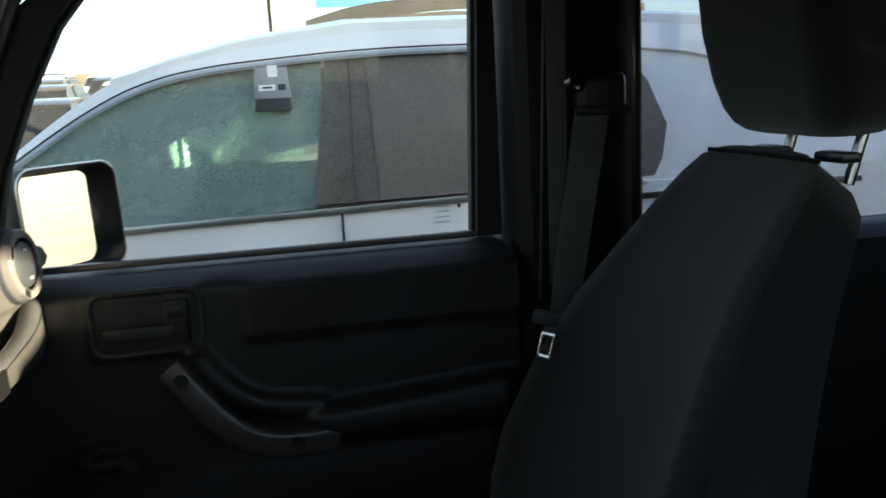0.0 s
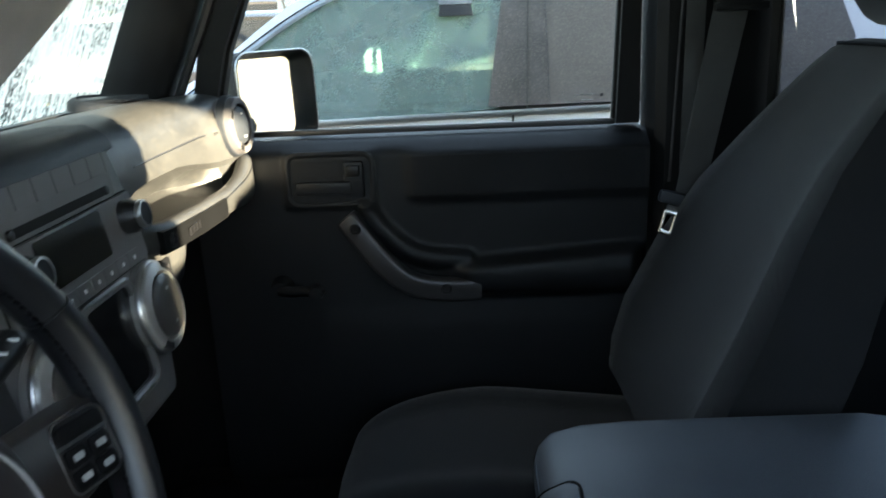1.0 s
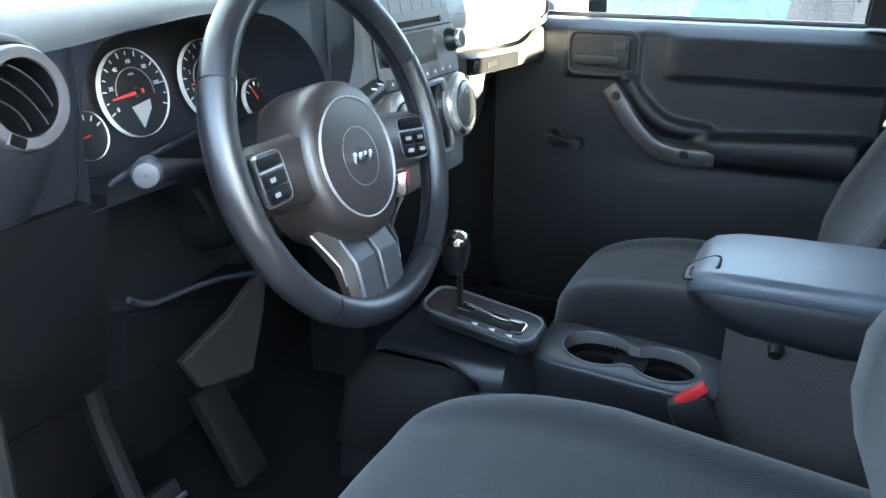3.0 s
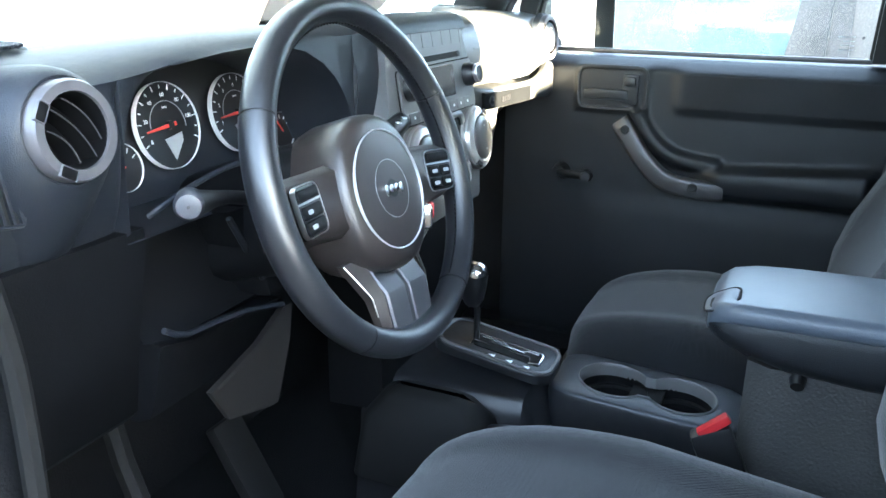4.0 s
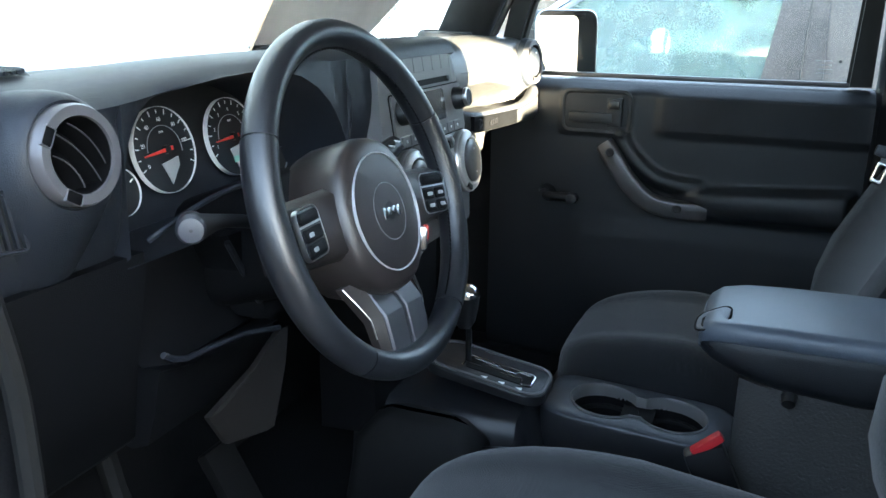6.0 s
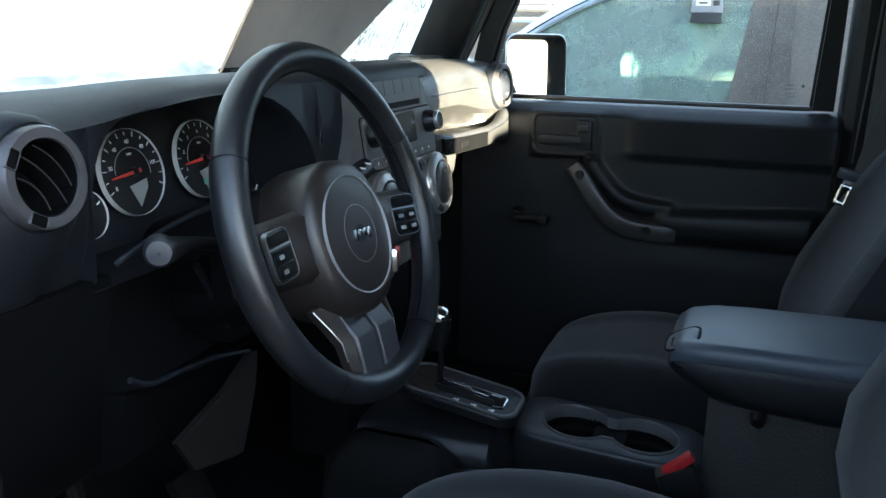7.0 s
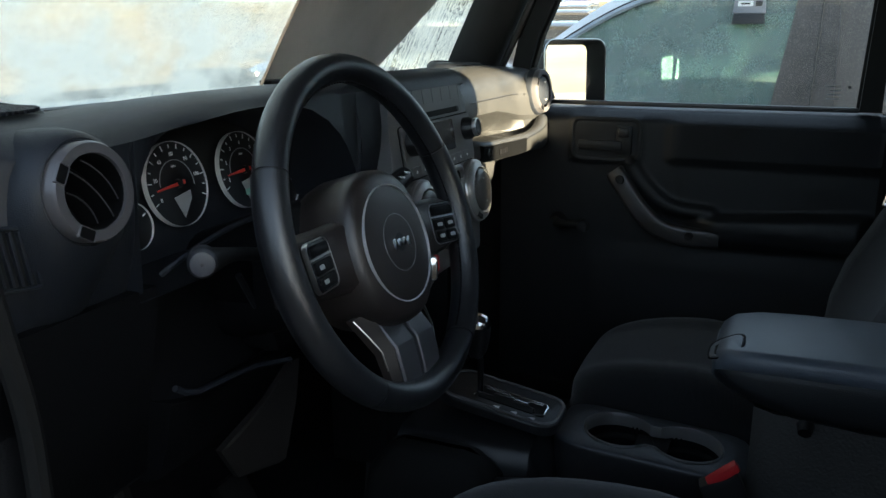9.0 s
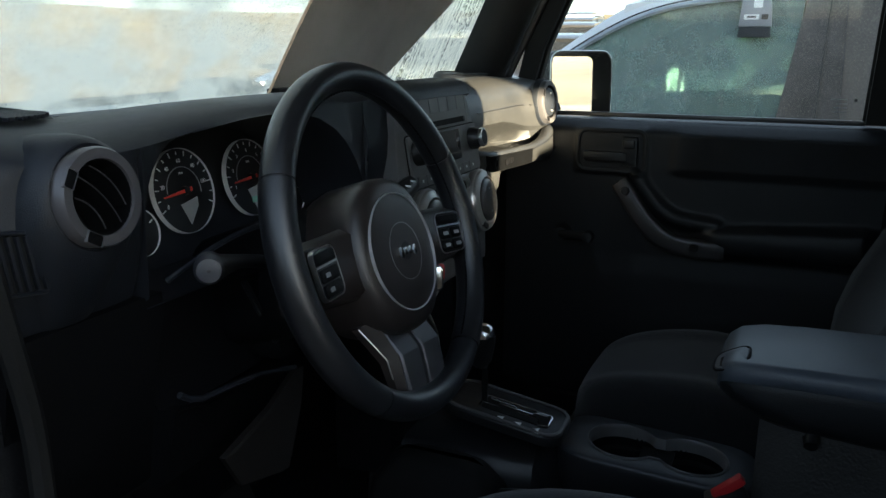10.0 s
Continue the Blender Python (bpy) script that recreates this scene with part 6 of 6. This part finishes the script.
def car(name, label, paint, glassy, L=4.6, W=1.82, H=1.5, suv=False):
    """A parked car built on its own axes: length along y, nose to +y."""
    c = thing(name, label, "car", (0, 0, 0), "parked cars")
    hw = W / 2
    def sec(y, z1, k, z0=0.28):
        half = [(hw * k * 0.9, z0), (hw * k, 0.5), (hw * k * 0.985, 0.75), (hw * k * 0.93, z1)]
        return [(-x, y, z) for x, z in half] + [(x, y, z) for x, z in reversed(half)]
    bz = 1.0 if suv else 0.92
    part("body", loft([sec(L / 2, 0.6, 0.72, 0.4), sec(L / 2 - 0.12, 0.72, 0.9), sec(L / 2 - 0.5, bz - 0.12, 1), sec(L * 0.22, bz, 1), sec(0, bz + 0.02, 1), sec(-L * 0.3, bz + 0.04, 1), sec(-L / 2 + 0.15, bz, 0.95), sec(-L / 2, 0.7, 0.8, 0.4)]), paint, c, "", 30)
    rear = -L * 0.44 if suv else -L * 0.40
    def cab(y, z, k):
        return [(-hw * k, y, z), (hw * k, y, z)]
    part("glasshouse", loft([[(-hw * k, y, z) for k, y, z in ((0.9, L * 0.20, bz), (0.74, L * 0.06, H - 0.06), (0.74, rear * 0.72, H - 0.06), (0.9, rear, bz))], [(hw * k, y, z) for k, y, z in ((0.9, L * 0.20, bz), (0.74, L * 0.06, H - 0.06), (0.74, rear * 0.72, H - 0.06), (0.9, rear, bz))]]), glassy, c, "dark glazing", 20)
    part("roof", loft([[(x, y, z + 0.03 * (1 - (x / hw) ** 2)) for x in (-0.75 * hw, -0.4 * hw, 0, 0.4 * hw, 0.75 * hw)] + [(x, y, z - 0.03) for x in (0.75 * hw, 0.4 * hw, 0, -0.4 * hw, -0.75 * hw)] for y, z in ((L * 0.075, H - 0.09), (L * 0.04, H - 0.045), (-L * 0.1, H - 0.02), (rear * 0.72, H - 0.06))]), paint, c)
    for sx in (-1, 1):
        part("pillar", ribbon([(sx * hw * 0.905, L * 0.205, bz), (sx * hw * 0.75, L * 0.065, H - 0.06)], [(sx * hw * 0.905, L * 0.185, bz), (sx * hw * 0.75, L * 0.045, H - 0.06)], (sx * 0.012, 0, 0)), paint, c)
        part("pillar", ribbon([(sx * hw * 0.905, -L * 0.06, bz), (sx * hw * 0.75, -L * 0.065, H - 0.06)], [(sx * hw * 0.905, -L * 0.085, bz), (sx * hw * 0.75, -L * 0.085, H - 0.06)], (sx * 0.012, 0, 0)), BLACK, c)
        part("headlamp", box((0.34, 0.14, 0.12), (sx * hw * 0.68, L / 2 - 0.10, 0.66), (0, 0, -sx * 18), bevel=0.03), SATIN, c, "clear headlamp")
        part("tail_lamp", box((0.30, 0.10, 0.14), (sx * hw * 0.72, -L / 2 + 0.06, 0.80), bevel=0.03), RED, c, "red tail lamp")
        for y in (L * 0.30, -L * 0.30):
            wheel_at(c, sx * hw * 0.97, y, 0.33, sx)
    part("bumper", box((W * 0.9, 0.12, 0.16), (0, L / 2 - 0.04, 0.42), bevel=0.04), BLACK, c)
    return c


paints = {"silver": (0.42, 0.43, 0.45), "black": (0.02, 0.02, 0.022), "white": (0.75, 0.75, 0.76), "blue": (0.06, 0.075, 0.11), "grey": (0.16, 0.165, 0.17), "dark": (0.05, 0.048, 0.05)}
protos = []
for i, (pn, rgb) in enumerate(paints.items()):
    protos.append(car("parked_car", f"{pn} car parked in a row across the lot", mat(pn + "_car_paint", rgb, 0.25, metal=0.3 if pn in ("silver", "grey", "blue") else 0.0, coat=0.7, blotch=0.05), CAR_GLASS, H=1.46 + 0.07 * (i % 3), suv=i % 2 == 0))
places = []


def rise(x):
    """Height of the gravel where it climbs away from the bay."""
    return max(0.0, -0.01 + 0.055 * (x - 12.5))


rnd = random.Random(4)
for k in range(20):
    px = 15.0 + 6.2 * (k // 4)
    places.append((px, 1.9 + 0.24 * (px - 15.0) + 2.5 * (k % 4), 90 + rnd.uniform(-4, 4)))
for i, (x, y, rz) in enumerate(places):
    p = protos[(i * 5 + i // 4) % 6]
    if i < 6:
        continue
    copy_thing(p, pose(x, y, rise(x), 0, -3.15, 0) @ pose(0, 0, 0, 0, 0, rz))
for i in range(6):
    protos[i].matrix_basis = pose(places[i][0], places[i][1], rise(places[i][0]), 0, -3.15, 0) @ pose(0, 0, 0, 0, 0, places[i][2])
# dark roofed car behind the white one
dk = car("parked_suv", "dark grey sport utility vehicle with roof rails", mat("dark_suv_paint", (0.035, 0.033, 0.035), 0.3, coat=0.5), DARK_GLASS, 4.8, 1.9, 2.00, True)
for sx in (-1, 1):
    hi = spline([(sx * 0.69, 0.46, 1.965), (sx * 0.68, 0.20, 2.035), (sx * 0.68, -0.04, 2.072), (sx * 0.68, -0.55, 2.090), (sx * 0.68, -1.3, 2.085), (sx * 0.68, -1.9, 2.00)], 24)
    lo = spline([(sx * 0.69, 0.46, 1.90), (sx * 0.68, 0.20, 1.93), (sx * 0.68, -0.04, 1.94), (sx * 0.68, -0.36, 2.00), (sx * 0.68, -1.3, 2.005), (sx * 0.68, -1.9, 1.92)], 24)
    part("roof_rail", ribbon(lo, hi, (-sx * 0.04, 0, 0)), mat("black_rail", (0.02, 0.02, 0.021), 0.4), dk, "black roof rail")
dk.matrix_basis = pose(5.7, -0.42, 0, 0, 0, 0)
# lamp post and blue sign
lp = thing("lamp_post", "slim dark lamp post in the car park", "lamp post", (12, 0.24, 0))
part("pole", tube([(12, 0.24, 0), (12, 0.24, 6.5)], 0.05, 10, radii=[0.055, 0.035]), BLACK, lp)
part("lamp_head", box((0.5, 0.25, 0.10), (11.8, 0.24, 6.5), bevel=0.03), BLACK, lp)
sg = thing("blue_sign", "plain blue sign panel on a post", "sign", (12, -0.95, 0))
part("panel", box((0.05, 1.05, 0.5), (12, -0.95, 3.0), bevel=0.01), mat("sign_blue", (0.05, 0.28, 0.62), 0.4), sg, "blue panel")
part("post", tube([(12.06, -3.2, 0), (12.06, -3.2, 3.05), (12.06, -3.1, 3.15), (12.06, -0.9, 3.15)], 0.04, 8), GREY_MARK, sg)
# far field and low rise
bm = bmesh.new()
n = 72
rings = []
for r, z in ((60, 0.004), (150, 5.5), (320, 13.0), (700, 29.0)):
    rings.append([(r * math.cos(2 * math.pi * k / n), r * math.sin(2 * math.pi * k / n), z * (1 + 0.35 * noise.noise((3 * math.cos(2 * math.pi * k / n), 3 * math.sin(2 * math.pi * k / n), r * 0.01)))) for k in range(n)])
solid("backdrop", loft(rings, caps=False), FIELD, "dry pale grassland rising to a low far ridge", "field", "structure")
